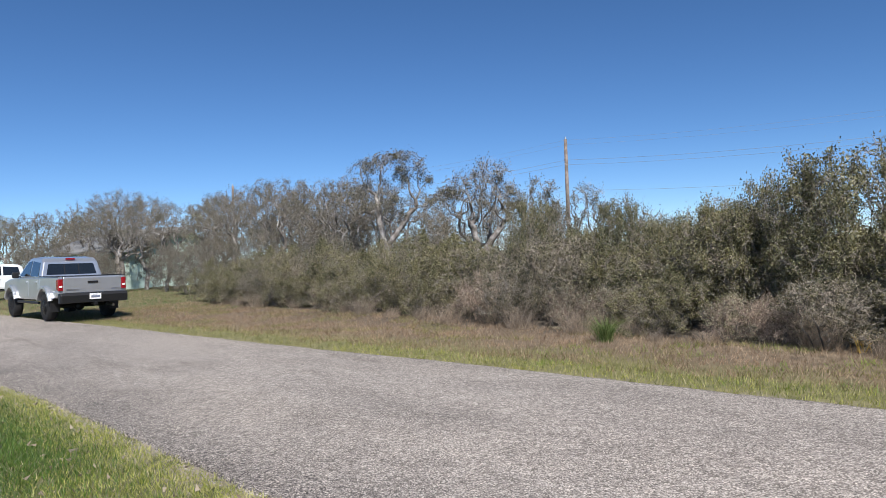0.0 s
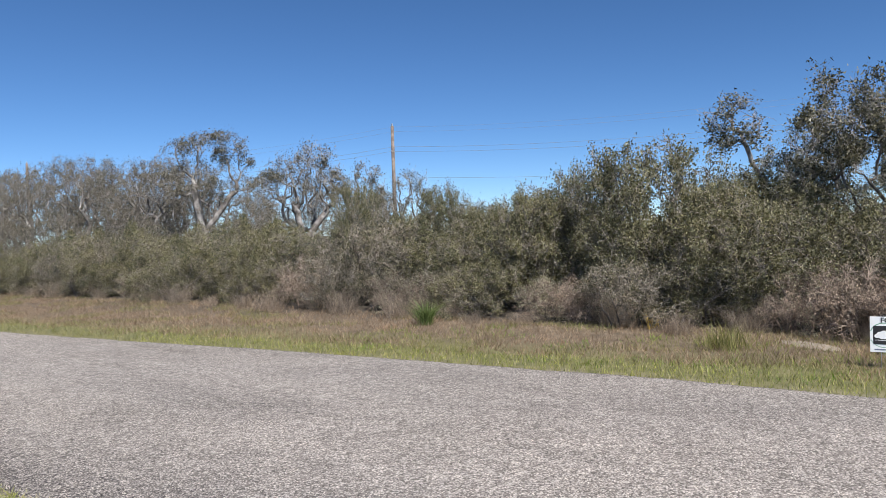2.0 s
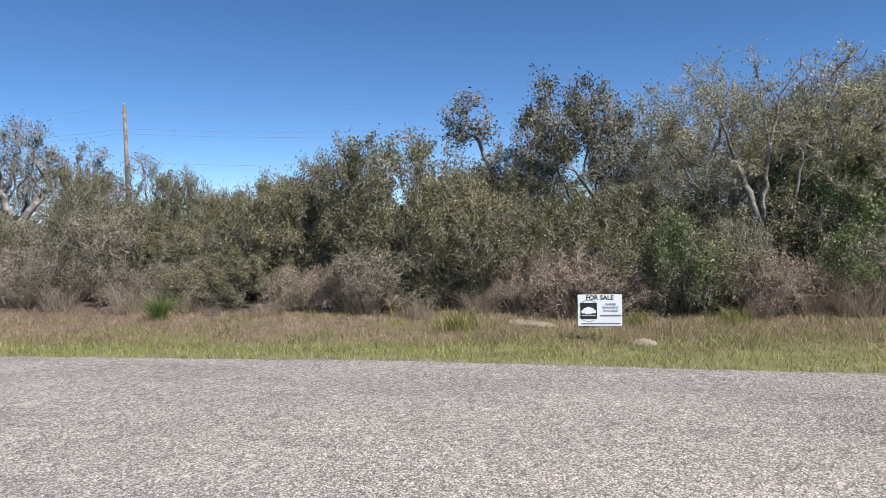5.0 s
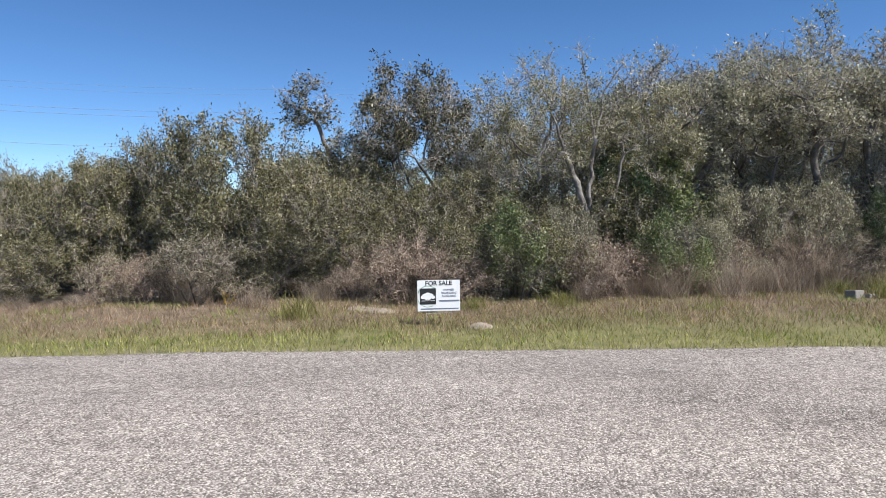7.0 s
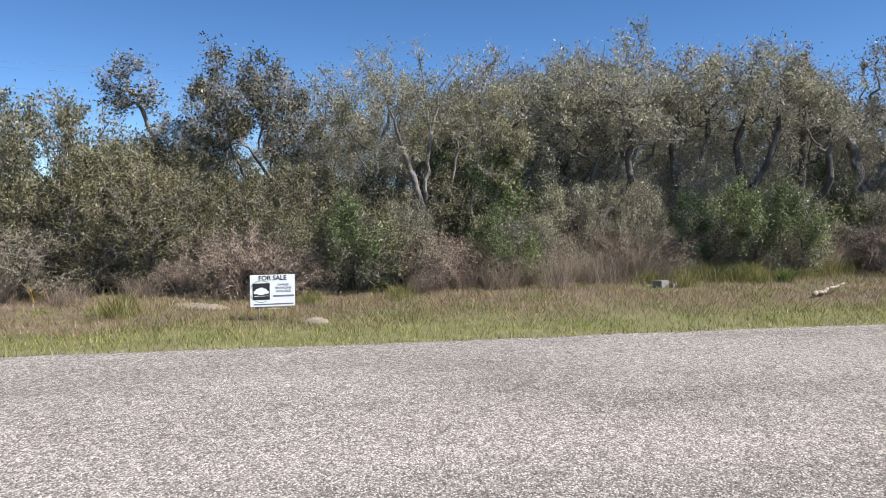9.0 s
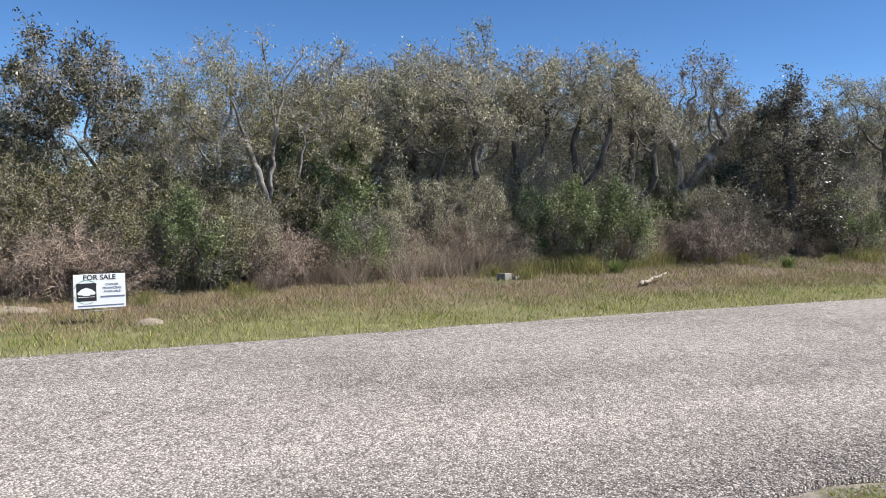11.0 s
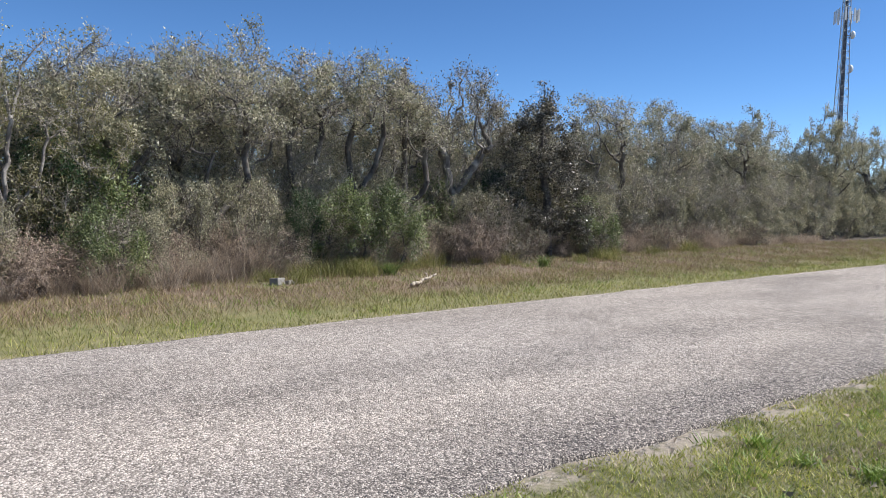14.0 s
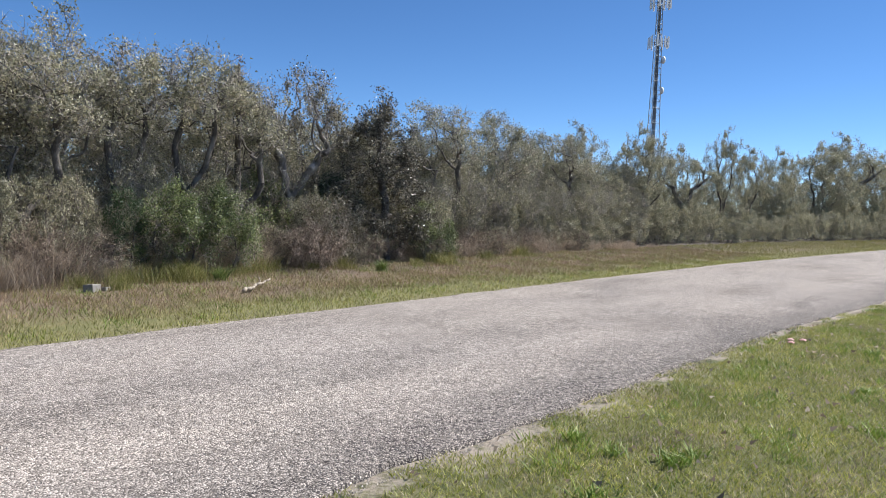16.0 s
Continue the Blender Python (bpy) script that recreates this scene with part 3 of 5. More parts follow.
BARE_TREE = thing("bare_tree", woody(32, [[(-0.15, 0, -0.1), (-0.05, 0, 1.5), (0.1, 0, 2.9), (-0.1, 0, 4.3)], [(-0.05, 0, 1.5), (-0.45, 0, 2.6), (-0.7, 0.1, 3.4)], [(0.1, 0, 2.9), (0.3, 0, 3.9), (0.6, 0, 4.3)], [(-0.1, 0.1, 0.9), (0.5, 0, 1.9), (0.65, 0, 2.8)]],
    [(-0.2, 0, 4.6, 0.22, 0.3), (0.6, 0, 4.4, 0.3, 0.16), (-0.7, 0, 3.6, 0.5, 0.4), (0.1, 0, 3.4, 0.5, 0.4), (0.7, 0, 2.9, 0.4, 0.4), (-0.6, 0, 2.5, 0.5, 0.4)],
    420, 2500, 0.042, 0.065, LEAF_YELLOW, gnarl=0.5, step=0.17, kill=0.22, n_twig=5, twig_len=0.34, gather=1.0), "nearly leafless tree with pale upright twigs", "tree", "thicket trees")
YELLOW_TREE = thing("huisache_tree", tree(33, 4.4, 1.3, 0.05, 9500, LEAF_YELLOW, 0.16, 15, 0.5, 520, gnarl=0.45, n_twig=6, twig_len=0.36, gather=0.9, step=0.18, leaf_size=0.038), "small tree with fine yellowish-green foliage", "tree", "thicket trees")
VINE_TREE = thing("vine_draped_oak", woody(34, [[(0.25, 0, -0.1), (0.2, 0, 1.6), (0, 0, 2.8), (0, 0, 3.8)], [(0.2, 0, 1.2), (-0.6, 0.1, 1.5)], [(0.1, 0, 2.2), (0.7, 0, 2.8)]],
    [(0.0, 0, 4.4, 0.35, 0.5), (-0.25, 0, 3.7, 0.55, 0.5), (0.35, 0, 3.6, 0.5, 0.5), (-0.5, 0, 2.8, 0.6, 0.6), (0.3, -0.3, 2.6, 0.7, 0.6), (-0.8, 0, 1.9, 0.65, 0.6), (0.7, -0.2, 1.7, 0.6, 0.7), (-1.1, 0, 1.0, 0.65, 0.6), (-0.4, -0.5, 1.1, 0.6, 0.5), (0.9, 0, 0.9, 0.5, 0.5)],
    760, 27000, 0.055, 0.13, LEAF_VINE_SHADED, bark=BARK_DARK, twig=TWIG_DARK, gnarl=0.5, step=0.18, kill=0.22, n_twig=5, twig_len=0.3, gather=1.0), "oak smothered in hanging vines and dead twigs, foliage coloured as shaded", "tree", "thicket trees")
SHRUBS = [
    thing("thicket_shrub", shrub(41, 2.2, 2.6, 10500, LEAF_BRUSH), "dense thicket shrub with small olive leaves", "shrub", "thicket shrubs"),
    thing("thicket_shrub", shrub(42, 2.2, 2.4, 8100, LEAF_OAK), "dull grey-green thicket shrub with bare twig ends", "shrub", "thicket shrubs"),
    thing("thicket_shrub", shrub(43, 2.2, 2.6, 6800, LEAF_OLIVE, n_twig=6, twig_len=0.3), "twiggy thicket shrub with thin olive leaves", "shrub", "thicket shrubs"),
]
DARK_OAK = thing("oak_tree", woody(25, [[(-0.2, 0, -0.1), (-0.1, 0, 1.5), (-0.35, 0, 2.4), (-0.1, 0, 3.4)], [(-0.1, 0, 1.5), (0.35, 0, 2.2), (0.5, 0, 3.2)]],
    pads(np.random.default_rng(3), 17, 1.6, 2.0, 5.0, 0.55), 600, 6500, 0.058, 0.075, LEAF_OAK, bark=BARK_DARK, gnarl=0.75, step=0.2, gather=1.5, n_twig=6, twig_len=0.34), "dark sinuous live oak rising out of the thicket", "tree", "thicket trees")
OPEN_OAK = thing("oak_tree", woody(26, [[(0, 0, -0.1), (0.1, 0, 1.3), (-0.2, 0, 2.3)], [(0.1, 0, 1.3), (0.7, 0.1, 1.9), (0.75, 0, 2.9)]],
    pads(np.random.default_rng(4), 15, 1.6, 1.8, 5.0, 0.5), 520, 5500, 0.058, 0.08, LEAF_OAK, bark=BARK_DARK, gnarl=0.85, step=0.21, gather=1.7, n_twig=6, twig_len=0.34), "open crooked oak with dark forking limbs", "tree", "thicket trees")
ARCH_OAK = thing("leaning_oak", woody(27, [[(0, 0, -0.1), (0.1, 0, 1.3), (0.9, 0, 1.75), (1.5, 0.1, 2.6), (2.2, 0.1, 3.2)], [(0.9, 0, 1.75), (0.7, 0, 2.6), (0.4, 0, 3.3)]],
    [(2.3, 0.1, 3.5, 0.5, 0.4), (1.5, 0, 3.6, 0.5, 0.45), (0.5, 0, 3.7, 0.6, 0.4), (1.0, -0.2, 2.9, 0.45, 0.4), (1.9, -0.2, 2.4, 0.4, 0.4)],
    420, 5000, 0.058, 0.085, LEAF_OAK, bark=BARK_DARK, gnarl=0.5, step=0.18, gather=1.5), "oak leaning over with one long dark arching limb", "tree", "thicket trees")
DOME = thing("thicket_shrub", shrub(46, 3.1, 3.2, 21100, LEAF_BRUSH, 22, 900), "large rounded thicket shrub packed with olive leaves", "shrub", "thicket shrubs")
FAR_SHRUB = thing("thicket_shrub", shrub(44, 2.2, 2.8, 6000, LEAF_OAK, 9, 260, 0.065, kill=0.28, n_twig=3), "grey-green thicket shrub seen along the road", "shrub", "thicket shrubs")
GREY = thing("grey_thicket", shrub(45, 3.0, 2.8, 6300, LEAF_GROVE, 15, 520, twig=TWIG_GROVE, n_twig=4, twig_len=0.4, gnarl=0.75, bark=BARK), "tall grey thicket of bare twigs behind the brush", "shrub", "thicket shrubs")
# the grey thicket again in lighter colours, standing for sunlight that reaches inside
GREY_LIT = thing("grey_thicket", shrub(48, 3.0, 2.8, 6300, LEAF_OAK, 15, 520, twig=TWIG, n_twig=4, twig_len=0.4, gnarl=0.75, bark=BARK), "tall thicket of bare twigs with dull leaves, coloured as sunlit", "shrub", "thicket shrubs")
FAR_DOME = thing("thicket_shrub", shrub(47, 3.6, 3.4, 13000, LEAF_OAK, 13, 380, 0.06, kill=0.28, n_twig=3), "tall rounded oak thicket along the road", "shrub", "thicket shrubs")
FAR_TREE = thing("oak_tree", tree(24, 5.0, 2.2, 0.14, 15000, LEAF_OAK, 0.12, 18, 0.7, 420, gnarl=0.7, n_twig=3, gather=1.3, step=0.25, leaf_size=0.062, bark=BARK_DARK), "distant live oak with a dull grey-green crown", "tree", "oaks")
FORK_OAK = thing("oak_tree", woody(28, [[(0, 0, -0.1), (0.1, 0, 1.6), (0.5, 0, 2.9), (1.1, 0, 3.4)], [(0.1, 0, 1.8), (-0.5, 0, 3.0), (-1.2, 0, 3.4)]],
    [(1.4, 0, 3.7, 0.5, 0.35), (-1.4, 0, 3.7, 0.5, 0.4), (0.4, 0, 4.2, 0.6, 0.4), (-0.5, 0, 4.3, 0.6, 0.4), (0, 0, 2.4, 0.7, 0.5)], 320, 4500, 0.06, 0.17, LEAF_OAK, bark=BARK_DARK, gnarl=0.6, step=0.25, gather=1.4), "forked live oak with two dark spreading limbs", "tree", "oaks")
GREEN = [
    thing("yaupon_shrub", shrub(51, 1.8, 1.7, 10200, LEAF_GREEN, 11, 420, 0.047, kill=0.17), "bright green leafy shrub at the brush edge", "shrub", "green shrubs"),
]
DARK = thing("evergreen_shrub", shrub(52, 2.9, 1.5, 11000, LEAF_DARK, 13, 420, 0.044), "dark glossy evergreen shrub in the thicket", "shrub", "green shrubs")
DRY = [
    thing("dry_bramble", shrub(61, 1.3, 1.8, 1800, STRAW, 10, 360, 0.036, TWIG_RED, n_twig=6, twig_len=0.36, gnarl=0.8, bark=TWIG_RED), "leafless purple-brown bramble with dead leaves", "bramble", "brambles"),
    thing("dry_bramble", shrub(62, 1.3, 1.8, 3200, LEAF_OAK, 10, 360, 0.036, TWIG_RED, n_twig=6, twig_len=0.36, gnarl=0.8), "tangled dead bramble with grey leaves", "bramble", "brambles"),
]


def tall_grass(seed, n, radius, h):
    rng = np.random.default_rng(seed)
    r, a = radius * np.sqrt(rng.uniform(0, 1, n)), rng.uniform(0, 6.28, n)
    P = np.stack([r * np.cos(a), r * np.sin(a), np.zeros(n)], -1)
    return [("leafage", blades(rng, P, h, 0.006, 1.5, "leafage", STRAW))]


TALL = [
    thing("tall_grass", tall_grass(71, 420, 0.4, 0.72), "clump of tall straw-coloured dead grass", "grass", "dry grass clumps"),
    thing("tall_grass", tall_grass(72, 350, 0.35, 0.45), "clump of pinkish dry bunchgrass", "grass", "dry grass clumps"),
]

# ---- plants: where they stand ----
# one of each kind grows deep in the thicket
for i, kind in enumerate(OAKS + FULL + [HERO_OAK, TOP_OAK, OLIVE_TREE, GAP_TREE, BARE_TREE, YELLOW_TREE, VINE_TREE] + SHRUBS + [FAR_SHRUB, GREY, GREY_LIT, FAR_TREE, FORK_OAK, DOME, FAR_DOME, DARK_OAK, OPEN_OAK, ARCH_OAK] + GREEN + [DARK] + DRY + TALL):
    put(kind, 17.4 + 0.9 * (i % 3), -4.0 - 1.3 * i, 0.85, 50 * i)
rng = np.random.default_rng(5)


def stand(kinds, rows, own):
    """Plants rows of (x, y, height); own: the height at which the kind was grown."""
    for i, (x, y, h) in enumerate(rows):
        k = h / own
        plant(kinds[i % len(kinds)], x, y, 0.5 * (k + 1) if abs(k - 1) < 0.3 else k, float(rng.uniform(0, 360)), k)


# the open oak grove beyond the pickup and behind the brush
plant(HERO_OAK, 14.7, 20.7, 1.08, NW, 1.08)
plant(TOP_OAK, 15.2, 16.9, 1.12, NW, 1.12)
plant(TOP_OAK, 15.6, 14.9, 0.9, NW + 25, 0.93)
plant(TOP_OAK, 15.6, 13.2, 0.8, NW - 30, 0.83)
stand(OAKS, [(15, 30.0, 5.7), (14.5, 24.3, 4.8), (14, 36.2, 5.4), (13, 47.9, 6.7), (11.5, 59, 6.0), (13.5, 40.7, 5.3), (15.8, 27.2, 5.3), (14.6, 33.2, 5.4), (17, 23, 4.9), (18, 28.5, 5.6), (17.5, 35, 5.8), (16.4, 18.4, 4.7), (12, 43.5, 5.4), (12.2, 52.5, 6.2), (9.8, 66, 6.2), (18, 42, 6.3), (16, 51, 6.6), (11.2, 48.5, 5.6), (9.4, 53.5, 5.6), (13.6, 44.5, 5.8), (16.5, 31.8, 5.4), (16, 38.5, 5.6), (16.8, 26, 5.0)], 4.95)
stand([FAR_TREE], [(8.2, 72, 6.2), (14, 62, 6.0), (19, 36, 5.4), (19, 48, 6), (6, 82, 6.4), (11, 76, 6.4), (16, 70, 6.4)], 5.0)
# the thicket's own trees
for kind, x, y, turn, h in ((OLIVE_TREE, 13.5, 1.45, 10, 4.1), (FULL[1], 14.4, 2.2, 60, 3.3), (FULL[2], 14.6, 0.1, -90, 3.9), (FULL[1], 13.9, -3.15, 120, 4.15), (FULL[0], 14.1, -4.4, 200, 4.35), (FULL[2], 14.6, -1.9, 20, 3.9), (FULL[2], 13.7, -6.0, 250, 4.75), (FULL[1], 14.4, -5.2, 40, 4.4), (DARK_OAK, 13.5, -7.0, NE + 30, 5.0), (DARK_OAK, 13.3, -8.3, NE, 5.2), (OPEN_OAK, 13.0, -5.0, -90, 4.3), (OPEN_OAK, 13.4, -9.3, NE, 4.5), (TOP_OAK, 13.7, -11.0, NE, 4.95), (OPEN_OAK, 14.4, -10.0, 30, 4.2), (FULL[2], 14.2, -12.2, 80, 4.4), (FULL[0], 14.6, -14.6, 140, 4.2), (OPEN_OAK, 14.0, -16.9, NE, 5.0), (FULL[1], 15.0, -18.4, 10, 4.3), (FULL[0], 14.5, -20.8, 300, 4.9), (FULL[2], 15.2, -22.6, 50, 4.5)):
    own = 4.3 if kind is TOP_OAK else 4.45
    plant(kind, x, y, 0.5 * (h / own + 1), turn, h / own)
for kind, x, y, turn, h, w in ((OPEN_OAK, 14.5, -24.3, NE, 5.2, 1.25), (FAR_TREE, 15.2, -27.5, 30, 5.1, 0.9), (FAR_TREE, 14.5, -32.1, 100, 5.5, 0.9), (FORK_OAK, 14.5, -37.2, -140, 5.3, 1.2), (FAR_TREE, 14.5, -43.2, 200, 6.5, 0.8), (FAR_TREE, 15.6, -35, 250, 5.0, 0.9), (FAR_TREE, 15.8, -40, 310, 5.3, 0.9), (FAR_TREE, 15, -50, 20, 6.0, 1.1), (FAR_TREE, 14.8, -56, 70, 6.4, 1.1), (FAR_TREE, 13.8, -63, 120, 7.4, 1.5), (FORK_OAK, 13.0, -70, -140, 8.9, 2.4), (FAR_TREE, 13.8, -72, 10, 9.0, 1.9), (FAR_TREE, 12.5, -82, 170, 8.2, 1.7), (FAR_TREE, 11, -94, 220, 8.4, 1.7)):
    plant(kind, x, y, w, turn, h / 4.7)
# grey twig thicket filling the grove's floor
for gx0, gy0, gh in ((13.6, 11.5, 0.7), (14.2, 14.0, 0.75), (13.8, 16.8, 0.8), (14.6, 19.2, 0.8), (13.6, 22.8, 0.9), (14.4, 25.5, 1.0), (13.2, 28.2, 1.05), (12.6, 31.5, 1.0), (16.5, 10.4, 0.8), (17, 15.6, 0.9), (17.5, 21, 1.1), (16.6, 26, 1.2), (17, 30.5, 1.3), (15.5, 8.6, 0.75), (14.6, 7.2, 0.75), (19, 17, 1.1), (19.5, 20.5, 1.2), (19, 24, 1.3), (19, 27.5, 1.4), (18, 31, 1.4), (16.5, 34.5, 1.4), (12.8, 35.0, 0.9), (13.2, 39, 0.9), (15.5, 38.5, 1.3), (11, 46, 0.9), (14.5, 45, 1.3), (20, 13.5, 0.95), (20, 11, 0.9), (8.5, 50, 0.95), (10.5, 42.5, 0.85), (9.6, 49, 1.2), (13.5, 49, 1.4), (9, 56, 1.2), (12, 56, 1.4), (6.5, 62, 1.4), (16, 57, 1.6)):
    plant(GREY, gx0, gy0, 1.0, float(rng.uniform(0, 360)), gh)
plant(GAP_TREE, 13.8, 3.1, 1.25, -80, 1.07)
plant(BARE_TREE, 12.2, -1.6, 1.0, -92)
plant(YELLOW_TREE, 13.0, -0.75, 1.0, 10)
plant(YELLOW_TREE, 12.8, -2.9, 0.75, 200, 0.8)
plant(ARCH_OAK, 13.0, -2.6, 1.0, -92)
plant(VINE_TREE, 12.9, -13.3, 1.2, NE, 1.05)
# rounded masses: the dome beside the gap, and lower ones towards the grove
for x, y, w, h in ((12.6, 4.7, 1.02, 1.1), (12.5, 5.9, 0.8, 0.98), (12.4, 7.0, 0.75, 0.85), (12.2, 3.5, 0.75, 0.8), (13.4, 7.4, 0.85, 0.82), (13.2, 2.4, 0.8, 0.8), (12.9, 0.6, 0.8, 0.72), (12.5, 12.0, 0.5, 1.0), (12.9, 9.7, 0.5, 0.93), (13.2, 10.9, 0.6, 0.75), (12.6, 8.4, 0.6, 0.75), (11.6, 2.7, 0.8, 0.66), (13.6, 3.5, 0.6, 0.88), (13.6, -13.9, 0.7, 0.72)):
    plant(DOME, x, y, w, 77 * y, h)


def brush_line(y):
    """Where the brush begins."""
    return np.interp(y, [-90, -60, -40, -20, -10, -6, -1, 3, 8, 15, 22, 28], [7, 11, 13, 13, 12.6, 12.0, 11.0, 10.3, 10.2, 10.4, 10.3, 9.6])


for row, (dx, lo, hi, step, y0, y1) in enumerate([(0.7, 1.0, 1.5, 1.4, -27, 27), (1.6, 1.7, 2.2, 1.5, -34, 28), (3.0, 1.9, 2.4, 1.9, -34, 26)]):
    y = y0
    while y < y1:
        x = float(brush_line(y)) + dx + rng.uniform(-0.3, 0.3)
        h = rng.uniform(lo, hi) * (1.12 if y < -3 and row else 1.0)
        pick = rng.uniform()
        if row == 0 and pick < (0.2 if y > -1 else 0.55):
            kind, own = DRY[int(rng.integers(2))], 1.3
        elif row < 2 and -18 < y < 2 and pick > 0.85:
            kind, own = GREEN[0], 1.8
        elif y < -20:
            kind, own = FAR_SHRUB, 2.2
        elif y < -3 and pick > 0.7:
            kind, own = (GREY_LIT, 3.0) if row else (DRY[0], 1.3)
        elif y < -3:
            kind, own = SHRUBS[1], 2.2
        else:
            kind, own = SHRUBS[0 if pick < 0.8 else 2], 2.2
        k = h / own * (0.8 if kind in DRY else 1.0)
        plant(kind, x, y, max(k, 0.75), float(rng.uniform(0, 360)), k)
        y += step * rng.uniform(0.8, 1.2)
for y in np.arange(-86, -33, 2.1):
    plant(FAR_SHRUB, float(brush_line(y)) + rng.uniform(0.8, 1.6), float(y), 1.0, float(rng.uniform(0, 360)), rng.uniform(0.7, 1.15))
    plant(FAR_SHRUB, float(brush_line(y)) + rng.uniform(2.8, 4.2), float(y), 1.3, float(rng.uniform(0, 360)), rng.uniform(1.2, 1.6) * (1.25 if y < -52 else 1.0))
for x, y, k in ((15.2, -18.2, 0.85), (15, -25, 0.95), (15.2, -31, 1.0), (15, -37.5, 1.0), (15, -45, 1.2), (14.2, -53, 1.4), (12.8, -63, 1.7), (11.5, -75, 1.9)):
    plant(FAR_DOME, x, y, k, 60 * k * y)
# the thicket's depth behind its front trees
y = -31.0
while y < 9:
    high = 2.3 if y > 1.5 else 4.1
    plant(FULL[int(rng.integers(3))], 15.6 + rng.uniform(-0.4, 0.6), y, 1.0, float(rng.uniform(0, 360)), high * rng.uniform(0.9, 1.05) / 4.8)
    plant(GREY_LIT if y < 1.5 else GREY, 14.2 + rng.uniform(-0.3, 0.5), y + 0.8, 0.9, float(rng.uniform(0, 360)), (0.72 if y > 1.5 else 1.0) * rng.uniform(0.85, 1.05))
    if y < 1.5:
        plant(FAR_DOME, 16.8 + rng.uniform(-0.3, 0.3), y, 0.8, float(rng.uniform(0, 360)), rng.uniform(0.8, 0.95))
    y += rng.uniform(1.5, 2.1)
# a broken band of dead brambles along the brush foot
y = -24.0
while y < 3:
    k = rng.uniform(0.5, 0.95)
    plant(DRY[int(rng.integers(2))], float(brush_line(y)) + rng.uniform(0.0, 0.9), y, k * 1.05, float(rng.uniform(0, 360)), k * 0.85)
    y += rng.uniform(0.5, 1.1)
for x, y, k in ((12.5, -4.2, 0.85), (12.7, -5.6, 0.9), (12.9, -8.9, 0.85), (12.8, -10.9, 0.8), (13.2, -15.8, 0.85), (12.0, -3.4, 0.6), (11.9, -1.3, 0.7)):
    plant(SHRUBS[1], x, y, k * 0.8, 91 * y, k)
# leafy and dark accents
# the evergreen at y -12.3 is added to darken the vine oak's shaded side
for kind, x, y, k in ((GREEN[0], 11.0, -0.35, 0.88), (GREEN[0], 11.5, -2.8, 0.75), (GREEN[0], 12.1, -7.3, 1.0), (GREEN[0], 12.0, -8.3, 1.0), (GREEN[0], 12.6, -14.9, 0.95), (DARK, 13.0, -2.3, 0.95), (DARK, 12.2, -6.4, 0.6), (DARK, 13.2, 3.9, 0.85), (DARK, 12.8, 6.9, 0.6), (DARK, 13.4, -12.3, 0.8), (DRY[0], 11.9, -10.4, 0.85), (DRY[1], 12.3, -12.2, 0.8), (SHRUBS[2], 12.4, -11.3, 0.8), (DRY[0], 10.7, 5.3, 0.6), (DRY[0], 10.8, 1.2, 0.85), (DRY[0], 11.2, -1.5, 0.7)):
    plant(kind, x, y, k, float(rng.uniform(0, 360)))

y = -30.0
while y < 27:
    plant(TALL[int(rng.integers(2))], float(brush_line(y)) - rng.uniform(-0.7, 0.2), y, rng.uniform(0.45, 0.95), float(rng.uniform(0, 360)))
    y += rng.uniform(0.5, 1.6) if y > -2 else rng.uniform(0.3, 0.8)

for i in range(13):
    y = -2.5 - 0.7 * i + rng.uniform(-0.3, 0.3)
    plant(TALL[i % 2], float(brush_line(y)) + rng.uniform(-0.15, 0.25), y, rng.uniform(0.9, 1.45), float(rng.uniform(0, 360)))

TUFT = thing("grass_tuft", [("leafage", blades(np.random.default_rng(73), np.random.default_rng(74).normal(size=(320, 3)) * [0.13, 0.13, 0], 0.26, 0.006, 1.0, "leafage", BLADE_VERGE))], "fresh yellow-green grass tuft below the brush", "grass", "grass tufts")
put(TUFT, 11.5, -7.1, 1.3, 0)
for i in range(26):
    y = rng.uniform(-20, 3) if i > 8 else -5.6 - 0.45 * i
    plant(TUFT, float(brush_line(y)) - rng.uniform(0.0, 1.5), y, rng.uniform(0.4, 1.0), float(rng.uniform(0, 360)))

# ---- turf ----


def scatter(n, x0, x1, y0, y1):
    x, yy = rng.uniform(x0, x1, n), rng.uniform(y0, y1, n)
    return x, yy


def turf(name, n, x, yy, keep, height, width, lean, mat, label, bend=False):
    x, yy = x[keep], yy[keep]
    P = np.stack([x, yy, ground_z(x, yy) - 0.005], -1)
    return tagged(new(name, blades(rng, P, height, width, lean, name, mat, bend)), label, "grass", kind="stuff")


def patchy(x, yy, grain, seed):
    return np.array([noise.noise((a * grain, b * grain, seed)) for a, b in zip(x, yy)])


x, yy = scatter(260000, 4, 14, -32, 28)
u = x - far_edge(yy)
green = 1.5 + 1.2 * np.clip((3 - yy) / 4, 0, 1)
keep = (u > -0.04) & (u < green) & (rng.uniform(0, 1, len(x)) < 1.2 * (green - u))
turf("verge_grass", 0, x, yy, keep, 0.065, 0.008, 1.0, BLADE_VERGE, "short yellow-green grass along the road verge")
x, yy = scatter(260000, 4, 14, -32, 28)
u = x - far_edge(yy)
keep = (u > 0.8 + rng.uniform(0, 1.3, len(x)) * np.clip((3 - yy) / 4, 0, 1)) & (x < brush_line(yy) + 0.5)
keep[keep] &= patchy(x[keep], yy[keep], 0.9, 3.0) > -0.4
turf("verge_grass", 0, x, yy, keep, 0.085, 0.008, 1.2, BLADE_RUST, "rusty dry grass below the brush")
x, yy = scatter(260000, 4, 14, -32, 28)
u = x - far_edge(yy)
